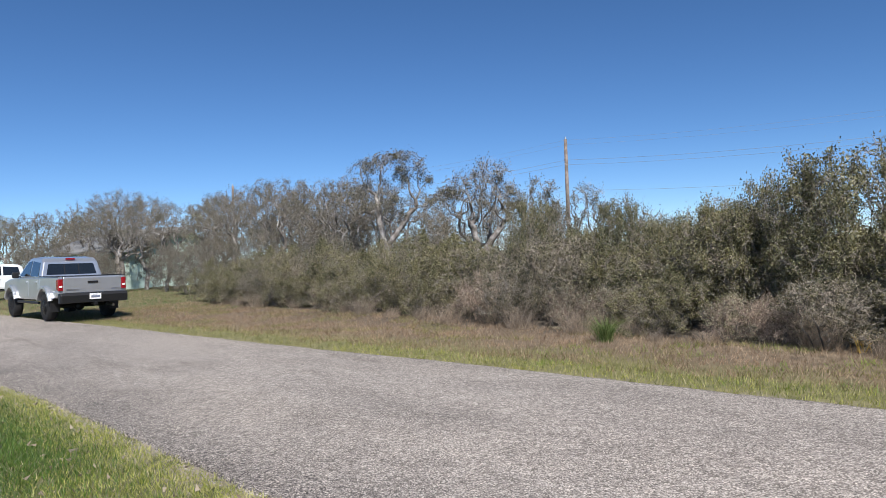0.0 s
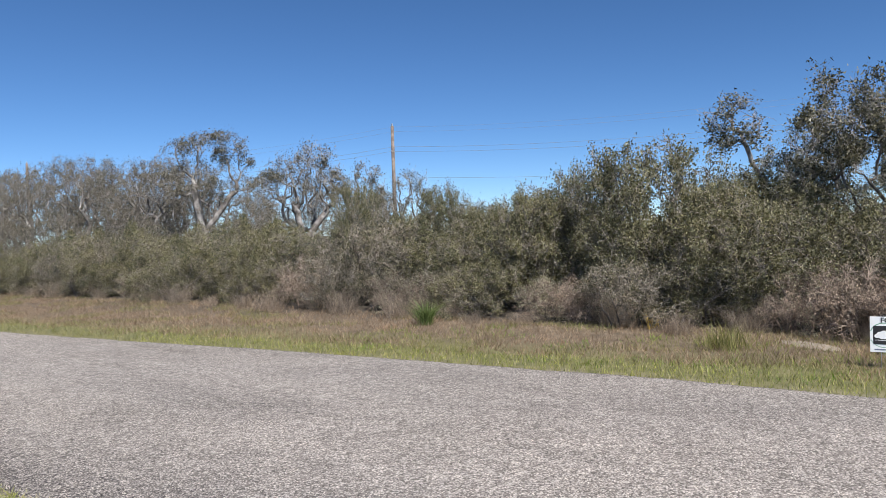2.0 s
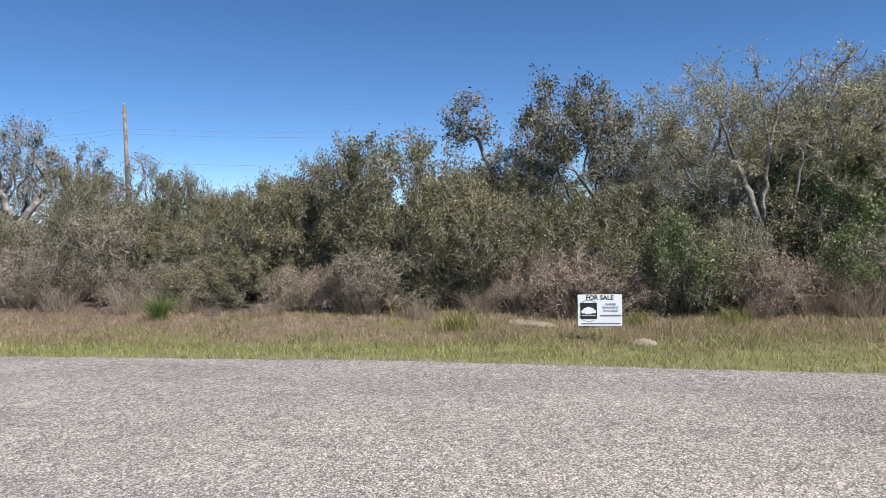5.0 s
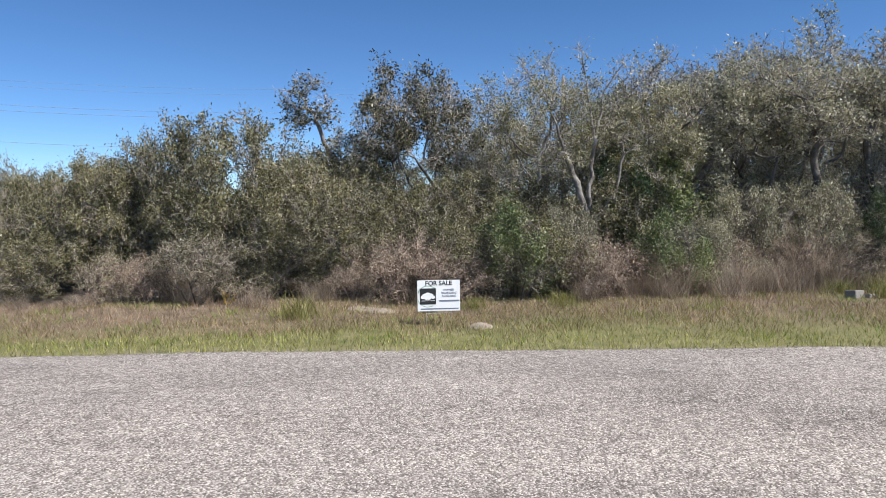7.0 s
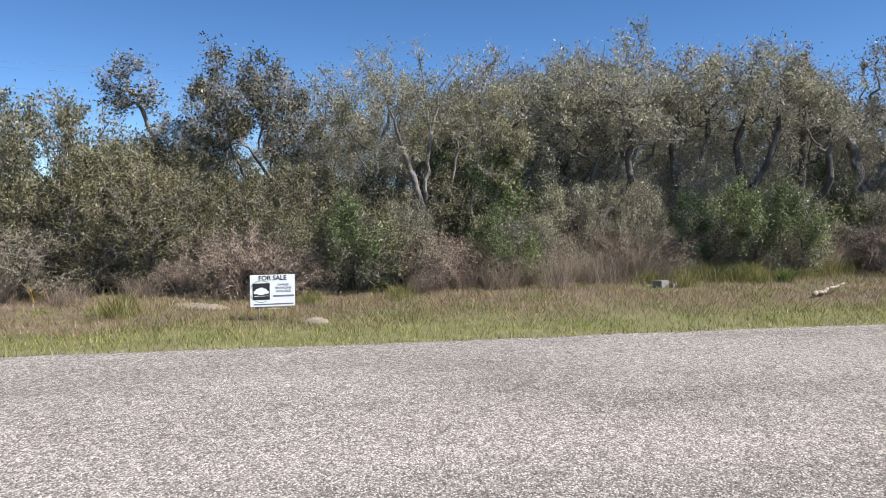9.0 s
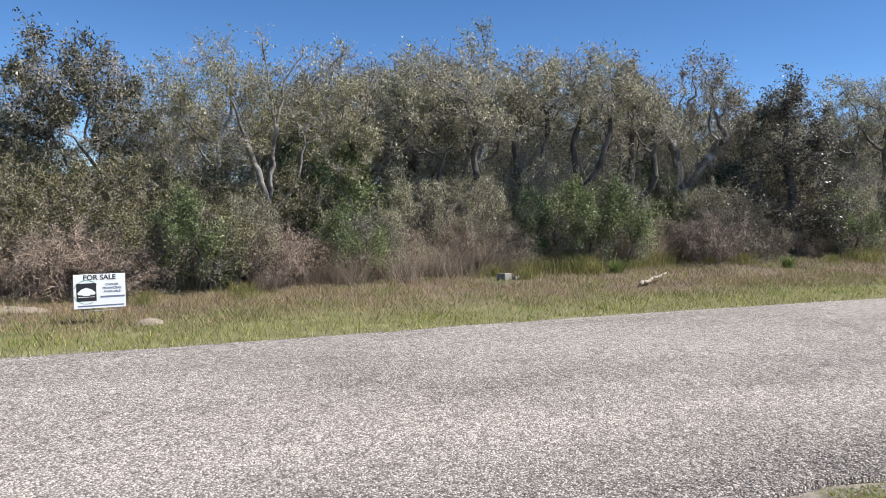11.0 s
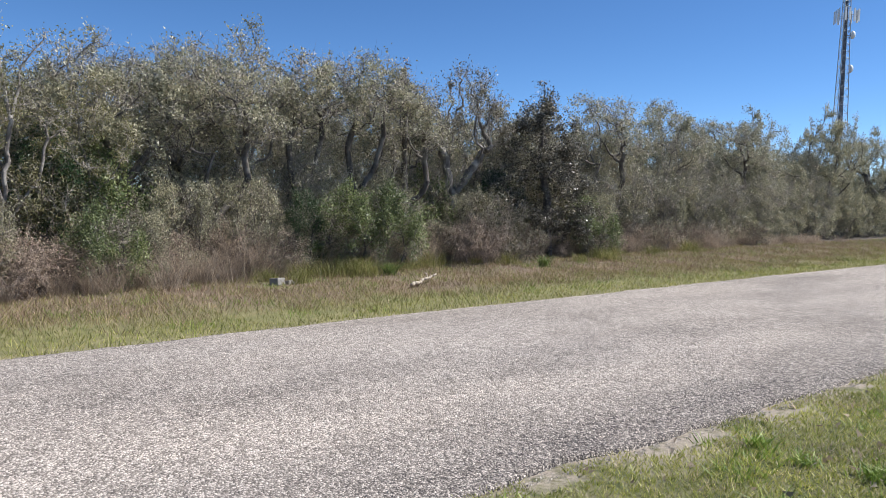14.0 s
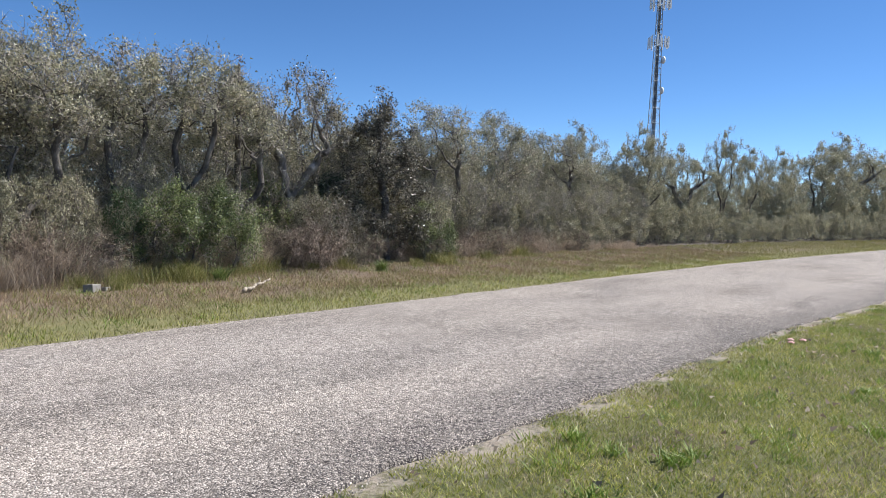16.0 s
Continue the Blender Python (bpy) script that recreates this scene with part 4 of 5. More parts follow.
keep = (u > 0.8) & (x < brush_line(yy) + 0.2)
keep[keep] &= patchy(x[keep], yy[keep], 0.9, 3.0) < -0.08 + 0.32 * np.clip((5 - yy[keep]) / 4, 0, 1)
turf("verge_grass", 0, x, yy, keep, 0.08, 0.008, 1.1, BLADE_VERGE, "olive grass mixed into the dry verge")
x, yy = scatter(330000, -2.5, 2.9, -16, -1.8)
w = near_edge(yy) - x
keep = w > 0.25 * rng.uniform(0, 1, len(x)) ** 2
keep[keep] &= patchy(x[keep], yy[keep], 1.7, 8.0) > -0.7 + 0.75 * (w[keep] < 0.22)
turf("lawn_grass", 0, x, yy, keep, 0.036, 0.008, 1.2, BLADE_LAWN, "patchy mown lawn with weeds")
x, yy = scatter(90000, -2.5, 2.9, -16, -1.8)
w = near_edge(yy) - x
keep = w > 0.1
keep[keep] &= patchy(x[keep], yy[keep], 1.1, 4.0) + 0.5 * patchy(x[keep], yy[keep], 4.0, 5.0) > 0.12
turf("lawn_grass", 0, x, yy, keep, 0.04, 0.007, 1.6, STRAW, "dry straw-coloured patches in the lawn")
x, yy = scatter(60000, -2.5, 2.9, -16, -1.8)
w = near_edge(yy) - x
keep = w > 0.15
keep[keep] &= patchy(x[keep], yy[keep], 2.2, 14.0) > 0.22
turf("lawn_grass", 0, x, yy, keep, 0.07, 0.011, 1.3, WEED, "taller bright green weeds in the lawn")
x, yy = scatter(110000, -0.5, 2.1, 4, 14)
w = near_edge(yy) - x
keep = w > 0.25 * rng.uniform(0, 1, len(x)) ** 2
# share of dark green blades, rising away from the road and along y
dark_share = np.clip((w - 0.15) * 1.3, 0, 1) * np.clip((yy - 5.0) / 2.0, 0.25, 1)
turf("lawn_grass", 0, x, yy, keep & (rng.uniform(0, 1, len(x)) < dark_share), 0.055, 0.007, 0.8, BLADE_DARK_GREEN, "dark green lawn")
turf("lawn_grass", 0, x, yy, keep & (rng.uniform(0, 1, len(x)) > dark_share), 0.045, 0.007, 1.0, BLADE_LAWN, "thin drying lawn along the road edge")
x, yy = scatter(60000, 2, 18, 22, 46)
u = x - far_edge(yy)
turf("lawn_grass", 0, x, yy, (u > 0) & ((x < brush_line(yy)) | (yy > 29)) & (rng.uniform(0, 1, len(x)) < 0.5), 0.07, 0.012, 1.1, BLADE_DARK_GREEN, "rough green lawn under the oaks")
x, yy = scatter(40000, 2, 18, 22, 46)
u = x - far_edge(yy)
turf("verge_grass", 0, x, yy, (u > 0) & ((x < brush_line(yy)) | (yy > 29)), 0.08, 0.012, 1.0, BLADE_RUST, "dry grass mixed into the lawn under the oaks")
x, yy = scatter(60000, 3, 13, -70, -32)
u = x - far_edge(yy)
turf("verge_grass", 0, x, yy, (u > 0) & (x < brush_line(yy) + 0.3), 0.10, 0.016, 0.8, BLADE_VERGE, "verge grass far along the road")
x, yy = scatter(120000, 6, 14, -30, 24)
u = x - far_edge(yy)
keep = (u > 0.5) & (x < brush_line(yy))
keep[keep] &= patchy(x[keep], yy[keep], 1.6, 31.0) > 0.2
turf("verge_grass", 0, x, yy, keep, 0.11, 0.009, 1.0, BLADE_RUST, "tufts of taller rusty grass on the verge")
x, yy = scatter(80000, 6, 14, -30, 8)
u = x - far_edge(yy)
keep = (u > 0.3) & (x < brush_line(yy))
keep[keep] &= patchy(x[keep], yy[keep], 1.9, 41.0) > 0.25
turf("verge_grass", 0, x, yy, keep, 0.09, 0.009, 1.0, WEED, "fresh green tufts scattered over the verge")
x, yy = scatter(60000, 5, 9, -30, 12)
u = x - far_edge(yy)
keep = (u > -0.03) & (u < 0.8)
keep[keep] &= patchy(x[keep], yy[keep], 0.8, 21.0) > -0.35
turf("verge_grass", 0, x, yy, keep, 0.07, 0.009, 0.8, BLADE_LAWN, "fresh green grass creeping over the road edge")
x, yy = scatter(90000, -8, 2.9, -22, 16)
w = near_edge(yy) - x
keep = (w > 0.1) & ((x < -2.3) | (yy < -15.8) | (yy > 13.8) | ((yy > -2) & (yy < 4.2)) | ((yy > 4) & (x < -0.4)))
turf("lawn_grass", 0, x, yy, keep, 0.04, 0.010, 1.2, BLADE_LAWN, "mown lawn around the standing place")


# ---- shapes ----
def box(bm, x0, x1, y0, y1, z0, z1, bevel=0.0):
    m = Matrix.Translation(((x0 + x1) / 2, (y0 + y1) / 2, (z0 + z1) / 2)) @ Matrix.Diagonal((x1 - x0, y1 - y0, z1 - z0, 1))
    vs = bmesh.ops.create_cube(bm, size=1, matrix=m)["verts"]
    if bevel:
        bmesh.ops.bevel(bm, geom=list({e for v in vs for e in v.link_edges}), offset=bevel, segments=2, affect="EDGES", profile=0.5)
    return bm


def slab(bm, pts, x0, x1, bevel=0.0, taper=0.0, z_mid=1.2):
    """A side outline of (y, z) points drawn out from x0 to x1; taper narrows it above z_mid, per metre."""
    def at(x, y, z):
        k = max(0.0, z - z_mid) * taper
        return (x + k * (1 if x < (x0 + x1) / 2 else -1), y, z)
    a = [bm.verts.new(at(x0, y, z)) for y, z in pts]
    b = [bm.verts.new(at(x1, y, z)) for y, z in pts]
    fa, fb = bm.faces.new(a), bm.faces.new(b[::-1])
    n = len(pts)
    for i in range(n):
        bm.faces.new((a[i], b[i], b[(i + 1) % n], a[(i + 1) % n]))
    bm.normal_update()
    if bevel:
        bmesh.ops.bevel(bm, geom=list(set(fa.edges) | set(fb.edges)), offset=bevel, segments=3, affect="EDGES", profile=0.5)
    bmesh.ops.recalc_face_normals(bm, faces=bm.faces)
    return bm


def lathe(bm, prof, axis_m, seg=28):
    """Turns a profile of (radius, along) round the z axis, then lays it by axis_m."""
    rings = []
    for r, h in prof:
        rings.append([bm.verts.new(axis_m @ Vector((r * math.cos(2 * math.pi * k / seg), r * math.sin(2 * math.pi * k / seg), h))) for k in range(seg)])
    for a, b in zip(rings, rings[1:]):
        for k in range(seg):
            bm.faces.new((a[k], a[(k + 1) % seg], b[(k + 1) % seg], b[k]))
    if prof[0][0] > 1e-6:
        bm.faces.new(rings[0][::-1])
    if prof[-1][0] > 1e-6:
        bm.faces.new(rings[-1])
    bmesh.ops.remove_doubles(bm, verts=bm.verts, dist=1e-5)
    bmesh.ops.recalc_face_normals(bm, faces=bm.faces)
    return bm


def rod(bm, a, b, r, r2=None, seg=8):
    a, b = Vector(a), Vector(b)
    m = Matrix.Translation((a + b) / 2) @ (b - a).to_track_quat("Z", "Y").to_matrix().to_4x4()
    bmesh.ops.create_cone(bm, cap_ends=True, segments=seg, radius1=r, radius2=r if r2 is None else r2, depth=(b - a).length, matrix=m)
    return bm


def B():
    return bmesh.new()


def paint(name, col, metal, rough):
    m, nt, b = nodes_of(name)
    dust = ramp(nt, noise_at(nt, 3.0, 5.0), [(0.35, col), (0.75, tuple(v * 0.86 + 0.03 for v in col))])
    nt.links.new(dust, b.inputs["Base Color"])
    b.inputs["Metallic"].default_value, b.inputs["Roughness"].default_value = metal, rough
    b.inputs["Coat Weight"].default_value, b.inputs["Coat Roughness"].default_value = 0.8, 0.06
    return m


SILVER = paint("silver_paint", (0.56, 0.575, 0.60), 0.7, 0.28)
WHITE_PAINT = paint("white_paint", (0.78, 0.78, 0.77), 0.0, 0.35)
BLACK = plain("black_plastic", (0.008, 0.008, 0.009), 0.5)
RUBBER = plain("tyre_rubber", (0.012, 0.012, 0.0125), 0.85, vary=0.25, scale=30, relief=0.004)
RIM = plain("dark_alloy", (0.06, 0.06, 0.065), 0.35, 0.7)
GLASS = plain("tinted_glass", (0.012, 0.015, 0.018), 0.06, vary=0.05, coat=0.5)
RED = plain("red_lens", (0.25, 0.01, 0.014), 0.15, coat=0.6)
CLEAR = plain("clear_lens", (0.75, 0.74, 0.72), 0.15)
CHROME = plain("bare_metal", (0.55, 0.55, 0.56), 0.28, 0.9)
WHITE = plain("white_sheet", (0.80, 0.80, 0.79), 0.45, vary=0.04)
INK = plain("black_ink", (0.02, 0.02, 0.022), 0.5)
INK_SOFT = plain("faded_ink", (0.16, 0.18, 0.24), 0.5)
LEAF_INK = plain("green_ink", (0.16, 0.34, 0.22), 0.5)
GALV = plain("galvanised_steel", (0.42, 0.43, 0.44), 0.5, 0.6)
DARK_STEEL = plain("dark_cable", (0.11, 0.12, 0.14), 0.6)
POLE_WOOD = bark_material("pole_wood", (0.11, 0.085, 0.07), (0.21, 0.165, 0.135), (0.26, 0.21, 0.175))
MINT = plain("mint_siding", (0.50, 0.62, 0.55), 0.7, vary=0.06)
ROOF_MAT = plain("grey_shingles", (0.20, 0.20, 0.20), 0.85, vary=0.25, scale=20)


# ---- pickup ----
def arch(y0, z0, r, up):
    """Points over a wheel, from behind to the front."""
    return [(y0 + r * math.cos(a), z0 + r * math.sin(a)) for a in np.linspace(math.pi - up, up, 13)]


def pickup(paint_mat, label, group):
    root = tagged(new("pickup_truck"), label, "truck", group)
    hw = 0.90
    low = 0.60
    lower = [(-1.10, 0.68)] + arch(0, 0.42, 0.50, 0.42) + [(0.75, low - 0.02), (2.55, low - 0.02)] + arch(3.25, 0.42, 0.50, 0.42) + [(4.02, 0.62), (4.12, 0.85), (4.05, 1.08), (3.6, 1.17), (2.75, 1.24), (0.50, 1.22), (0.48, 0.86), (-1.10, 0.86)]
    part("body", slab(B(), lower, -hw, hw, 0.035), paint_mat, root, smooth=False)
    for s in (-1, 1):
        part("bed_side", slab(B(), [(-1.10, 0.84), (0.50, 0.84), (0.50, 1.25), (-1.10, 1.24)], s * hw - (0.07 if s > 0 else 0), s * hw + (0.07 if s < 0 else 0), 0.02), paint_mat, root)
        rail = part("bed_rail", box(B(), s * 0.865 - 0.045, s * 0.865 + 0.045, -1.11, 0.5, 1.245, 1.27, 0.008), BLACK, root)
        lamp = part("tail_light", slab(B(), [(-1.135, 0.86), (-0.98, 0.88), (-0.96, 1.17), (-1.125, 1.18)], s * 0.845 - 0.065, s * 0.845 + 0.065, 0.015), RED, root, "red tail light")
        part("reverse_lens", box(B(), s * 0.845 - 0.04, s * 0.845 + 0.04, -1.145, -1.13, 0.95, 1.00), CLEAR, lamp)
        part("headlight", box(B(), s * 0.72 - 0.16, s * 0.72 + 0.16, 3.98, 4.09, 0.86, 1.04, 0.03), CLEAR, root)
        for y0 in (0.0, 3.25):
            bm = B()
            outer, inner = arch(y0, 0.42, 0.58, 0.30), arch(y0, 0.42, 0.49, 0.30)
            slab(bm, outer + inner[::-1], s * 0.93 - 0.06, s * 0.93 + 0.06, 0.015)
            part("fender_flare", bm, paint_mat, root)
            wheel = part("wheel", lathe(B(), [(0.24, -0.115), (0.36, -0.125), (0.395, -0.09), (0.402, 0.0), (0.395, 0.09), (0.36, 0.125), (0.24, 0.115)], pose(s * 0.80, y0, 0.40, 0, 90, 0)), RUBBER, root, "wide black off-road tyre", True)
            rim = part("rim", lathe(B(), [(0.0, 0.05), (0.07, 0.07), (0.09, 0.04), (0.20, 0.02), (0.235, 0.11), (0.25, 0.115)], pose(s * 0.80, y0, 0.40, 0, 90 * s, 0)), RIM, wheel, "", True)
            bm = B()
            for k in range(6):
                a = k * math.pi / 3
                rod(bm, (s * 0.885, y0 + 0.05 * math.cos(a), 0.40 + 0.05 * math.sin(a)), (s * 0.88, y0 + 0.21 * math.cos(a), 0.40 + 0.21 * math.sin(a)), 0.028, 0.02, 6)
            part("spoke_star", bm, RIM, wheel)
        part("mud_flap", box(B(), s * 0.80 - 0.13, s * 0.80 + 0.13, -0.50, -0.485, 0.26, 0.70, 0.004), BLACK, root)
        mirror = part("mirror", box(B(), s * 1.03 - 0.09, s * 1.03 + 0.09, 2.30, 2.40, 1.22, 1.40, 0.03), BLACK, root)
        part("mirror_arm", rod(B(), (s * 0.87, 2.36, 1.25), (s * 0.97, 2.35, 1.28), 0.02), BLACK, root)
        for y0, y1 in ((0.62, 1.50), (1.54, 2.50)):
            door = part("door", box(B(), s * 0.902 - 0.008, s * 0.902 + 0.008, y0, y1, 0.66, 1.21, 0.006), paint_mat, root)
            part("handle", box(B(), s * 0.925 - 0.014, s * 0.925 + 0.014, y0 + 0.06, y0 + 0.24, 1.08, 1.12, 0.008), paint_mat, door)
        part("rocker_step", rod(B(), (s * 0.88, 0.62, 0.50), (s * 0.88, 2.62, 0.50), 0.04, seg=10), BLACK, root)
    # cab
    cab = slab(B(), [(0.50, 1.20), (0.62, 1.68), (0.80, 1.79), (1.25, 1.83), (1.80, 1.81), (2.05, 1.72), (2.80, 1.22)], -0.87, 0.87, 0.05, 0.24, 1.22)
    part("cab", cab, paint_mat, root)
    part("rear_window", slab(B(), [(0.522, 1.30), (0.601, 1.62), (0.611, 1.62), (0.532, 1.30)], -0.70, 0.70, 0.0, 0.24, 1.3), GLASS, root, "dark sliding rear window")
    for x in (-0.2, 0.2):
        part("window_bar", slab(B(), [(0.514, 1.30), (0.593, 1.62), (0.60, 1.62), (0.52, 1.30)], x - 0.012, x + 0.012), BLACK, root)
    part("windscreen", slab(B(), [(2.70, 1.31), (2.10, 1.705), (2.09, 1.70), (2.69, 1.30)], -0.72, 0.72, 0.0, 0.2, 1.3), GLASS, root)
    for s in (-1, 1):
        for outline in ([(0.72, 1.27), (0.80, 1.66), (1.48, 1.72), (1.48, 1.27)], [(1.56, 1.27), (1.56, 1.72), (1.86, 1.71), (2.10, 1.58), (2.46, 1.29)]):
            bm = B()
            off = lambda z: s * (0.876 - max(0.0, z - 1.22) * 0.24)
            a = [bm.verts.new((off(z), y, z)) for y, z in outline]
            b = [bm.verts.new((off(z) - s * 0.012, y, z)) for y, z in outline]
            bm.faces.new(a)
            bm.faces.new(b[::-1])
            for i in range(len(a)):
                bm.faces.new((a[i], b[i], b[(i + 1) % len(a)], a[(i + 1) % len(a)]))
            bmesh.ops.recalc_face_normals(bm, faces=bm.faces)
            part("side_window", bm, GLASS, root)
    part("high_brake_light", box(B(), -0.13, 0.13, 0.63, 0.70, 1.735, 1.785, 0.01), RED, root, "red high brake light")
    # tail
    gate = part("tailgate", slab(B(), [(-1.125, 0.80), (-1.04, 0.80), (-1.04, 1.25), (-1.11, 1.25), (-1.135, 1.20)], -0.775, 0.775, 0.012), paint_mat, root)
    part("gate_cap", box(B(), -0.79, 0.79, -1.13, -1.03, 1.252, 1.272, 0.006), BLACK, gate)
    part("gate_handle", box(B(), -0.14, 0.14, -1.152, -1.12, 1.05, 1.11, 0.008), BLACK, gate)
    for x0, x1 in ((-0.70, -0.38), (0.50, 0.72)):
        part("badge", box(B(), x0, x1, -1.142, -1.128, 0.875, 0.905), CHROME, gate)
    bumper = part("rear_bumper", slab(B(), [(-1.28, 0.52), (-1.05, 0.50), (-1.05, 0.79), (-1.24, 0.79), (-1.30, 0.72)], -0.90, 0.90, 0.03), BLACK, root, "black step bumper")
    plate = part("number_plate", box(B(), -0.155, 0.155, -1.315, -1.298, 0.60, 0.76, 0.004), WHITE, bumper)
    part("plate_bar", box(B(), -0.115, 0.115, -1.320, -1.314, 0.645, 0.705), INK_SOFT, plate)
    part("plate_bar", box(B(), -0.06, 0.06, -1.320, -1.314, 0.728, 0.742), INK_SOFT, plate)
    part("hitch", box(B(), -0.04, 0.04, -1.36, -1.05, 0.44, 0.52, 0.006), BLACK, root)
    part("exhaust", rod(B(), (0.55, -0.6, 0.42), (0.55, -1.12, 0.40), 0.035, seg=12), CHROME, root)
    part("rear_axle", rod(B(), (-0.75, 0, 0.40), (0.75, 0, 0.40), 0.06), BLACK, root)
    part("differential", lathe(B(), [(0.0, -0.13), (0.12, -0.08), (0.14, 0), (0.12, 0.08), (0.0, 0.13)], pose(0, 0, 0.38, 90, 0, 0), 14), BLACK, root, "", True)
    part("chassis", box(B(), -0.5, 0.5, -1.0, 3.9, 0.50, 0.66, 0.01), BLACK, root)
    part("front_bumper", box(B(), -0.88, 0.88, 4.02, 4.20, 0.52, 0.78, 0.04), paint_mat, root)
    part("grille", box(B(), -0.5, 0.5, 4.05, 4.13, 0.84, 1.04, 0.01), BLACK, root)
    return root


truck = pickup(SILVER, "silver crew-cab pickup parked half on the grass verge", "parked pickups")
truck.matrix_basis = pose(5.27, 24.45, 0.02, 0, 0.6, 5.5) @ Matrix.Scale(1.06, 4)
far_truck = pickup(WHITE_PAINT, "white crew-cab pickup parked under the oaks", "parked pickups")
far_truck.matrix_basis = pose(7.35, 43.0, 0.04, 0, 0, 90)


# ---- for-sale sign ----
def lettering(body, size, parent, mat, y, z, name="lettering", bold=0.0):
    """Flat raised words on the sign's face, centred at (y, z)."""
    cu = bpy.data.curves.new(name, "FONT")
    cu.body, cu.size, cu.align_x, cu.align_y, cu.extrude, cu.offset = body, size, "CENTER", "CENTER", 0.0008, bold
    tmp = bpy.data.objects.new(name, cu)
    me = bpy.data.meshes.new_from_object(tmp)
    bpy.data.objects.remove(tmp)
    me.name = name
    me.materials.append(mat)
    ob = new(name, me)
    ob.parent = parent
    ob.matrix_basis = pose(-0.0065, y, z, 90, 0, -90)
    return ob


sign = tagged(new("yard_sign"), "white FOR SALE sign on wire stakes in the verge", "sign")
sign.matrix_basis = pose(8.815, 0.70, float(ground_z(np.array(8.815), np.array(0.7))), 0, 1.0, 8)
SZ = 0.185
panel = part("panel", box(B(), -0.005, 0.005, -0.265, 0.265, SZ, SZ + 0.385, 0.001), WHITE, sign, "white corrugated plastic panel")
for s in (-1, 1):
    part("stake", rod(B(), (0.008, s * 0.16, -0.12), (0.008, s * 0.16, SZ + 0.25), 0.003), GALV, sign)
part("stake_rung", rod(B(), (0.008, -0.16, SZ - 0.03), (0.008, 0.16, SZ - 0.03), 0.003), GALV, sign)
lettering("FOR SALE", 0.078, panel, INK, 0.0, SZ + 0.345, bold=0.0018)
for i, word in enumerate(("OWNER", "FINANCING", "AVAILABLE")):
    lettering(word, 0.036, panel, INK_SOFT, -0.125, SZ + 0.262 - i * 0.039, bold=0.0007)
part("contact_bar", box(B(), -0.0072, -0.005, -0.255, -0.005, SZ + 0.117, SZ + 0.137), INK_SOFT, panel)
part("contact_bar", box(B(), -0.0072, -0.005, -0.245, 0.225, SZ + 0.022, SZ + 0.036), INK_SOFT, panel)
emblem = part("emblem", box(B(), -0.0075, -0.005, 0.035, 0.235, SZ + 0.085, SZ + 0.285), INK, panel, "black square emblem")
bm = B()
for y, z, r in ((0.07, 0.175, 0.026), (0.10, 0.195, 0.034), (0.135, 0.205, 0.038), (0.17, 0.195, 0.034), (0.20, 0.175, 0.026), (0.12, 0.165, 0.028), (0.155, 0.165, 0.028)):
    bmesh.ops.create_cone(bm, cap_ends=True, segments=16, radius1=r, radius2=r, depth=0.0016, matrix=pose(-0.0085 + 0.0001 * y, y, SZ + z, 0, 90, 0) @ Matrix.Diagonal((0.8, 1, 1, 1)))
part("emblem_shape", bm, WHITE, emblem)
part("emblem_line", box(B(), -0.0090, -0.0074, 0.05, 0.22, SZ + 0.128, SZ + 0.133), WHITE, emblem)
bm = B()
ring = [(0.135 + 0.135 * math.cos(a), 0.185 + 0.135 * math.sin(a)) for a in np.linspace(0.35, 2.5, 15)] + [(0.135 + 0.126 * math.cos(a), 0.185 + 0.127 * math.sin(a)) for a in np.linspace(2.5, 0.35, 15)]
slab(bm, [(y, SZ + z) for y, z in ring], -0.0062, -0.0052)
part("emblem_leaf", bm, LEAF_INK, emblem)
bm = B()
ring = [(0.135 + 0.135 * math.cos(a), 0.185 + 0.135 * math.sin(a)) for a in np.linspace(3.5, 5.2, 12)] + [(0.135 + 0.129 * math.cos(a), 0.185 + 0.129 * math.sin(a)) for a in np.linspace(5.2, 3.5, 12)]
slab(bm, [(0.27 - y, SZ + z) for y, z in ring], -0.0062, -0.0052)
part("emblem_leaf", bm, LEAF_INK, emblem)

# ---- power line ----
POLES = [(30.0, 69.0), (38.0, 32.3), (46.0, -4.4), (54.0, -41.1)]
LEVELS = [(9.05, 0.0), (8.75, 0.14), (7.7, 0.15), (7.35, -0.15), (5.6, 0.16)]


def utility_pole(x, y):
    p = tagged(new("utility_pole"), "weathered wooden utility pole behind the brush", "pole", "utility poles")
    part("shaft", rod(B(), (0, 0, -0.3), (0, 0, 9.1), 0.16, 0.11, 14), POLE_WOOD, p, "", True)
    part("insulator", lathe(B(), [(0.0, 9.1), (0.04, 9.1), (0.06, 9.16), (0.035, 9.19), (0.06, 9.23), (0.03, 9.28), (0.0, 9.29)], Matrix(), 12), GALV, p, "", True)
    part("bracket", rod(B(), (0, 0, 8.75), (0.2, 0, 8.75), 0.02), GALV, p)
    part("bracket", rod(B(), (-0.2, 0, 7.4), (0.2, 0, 7.6), 0.02), GALV, p)
    p.matrix_basis = pose(x, y, 0)
    return p


for x, y in POLES:
    utility_pole(x, y)
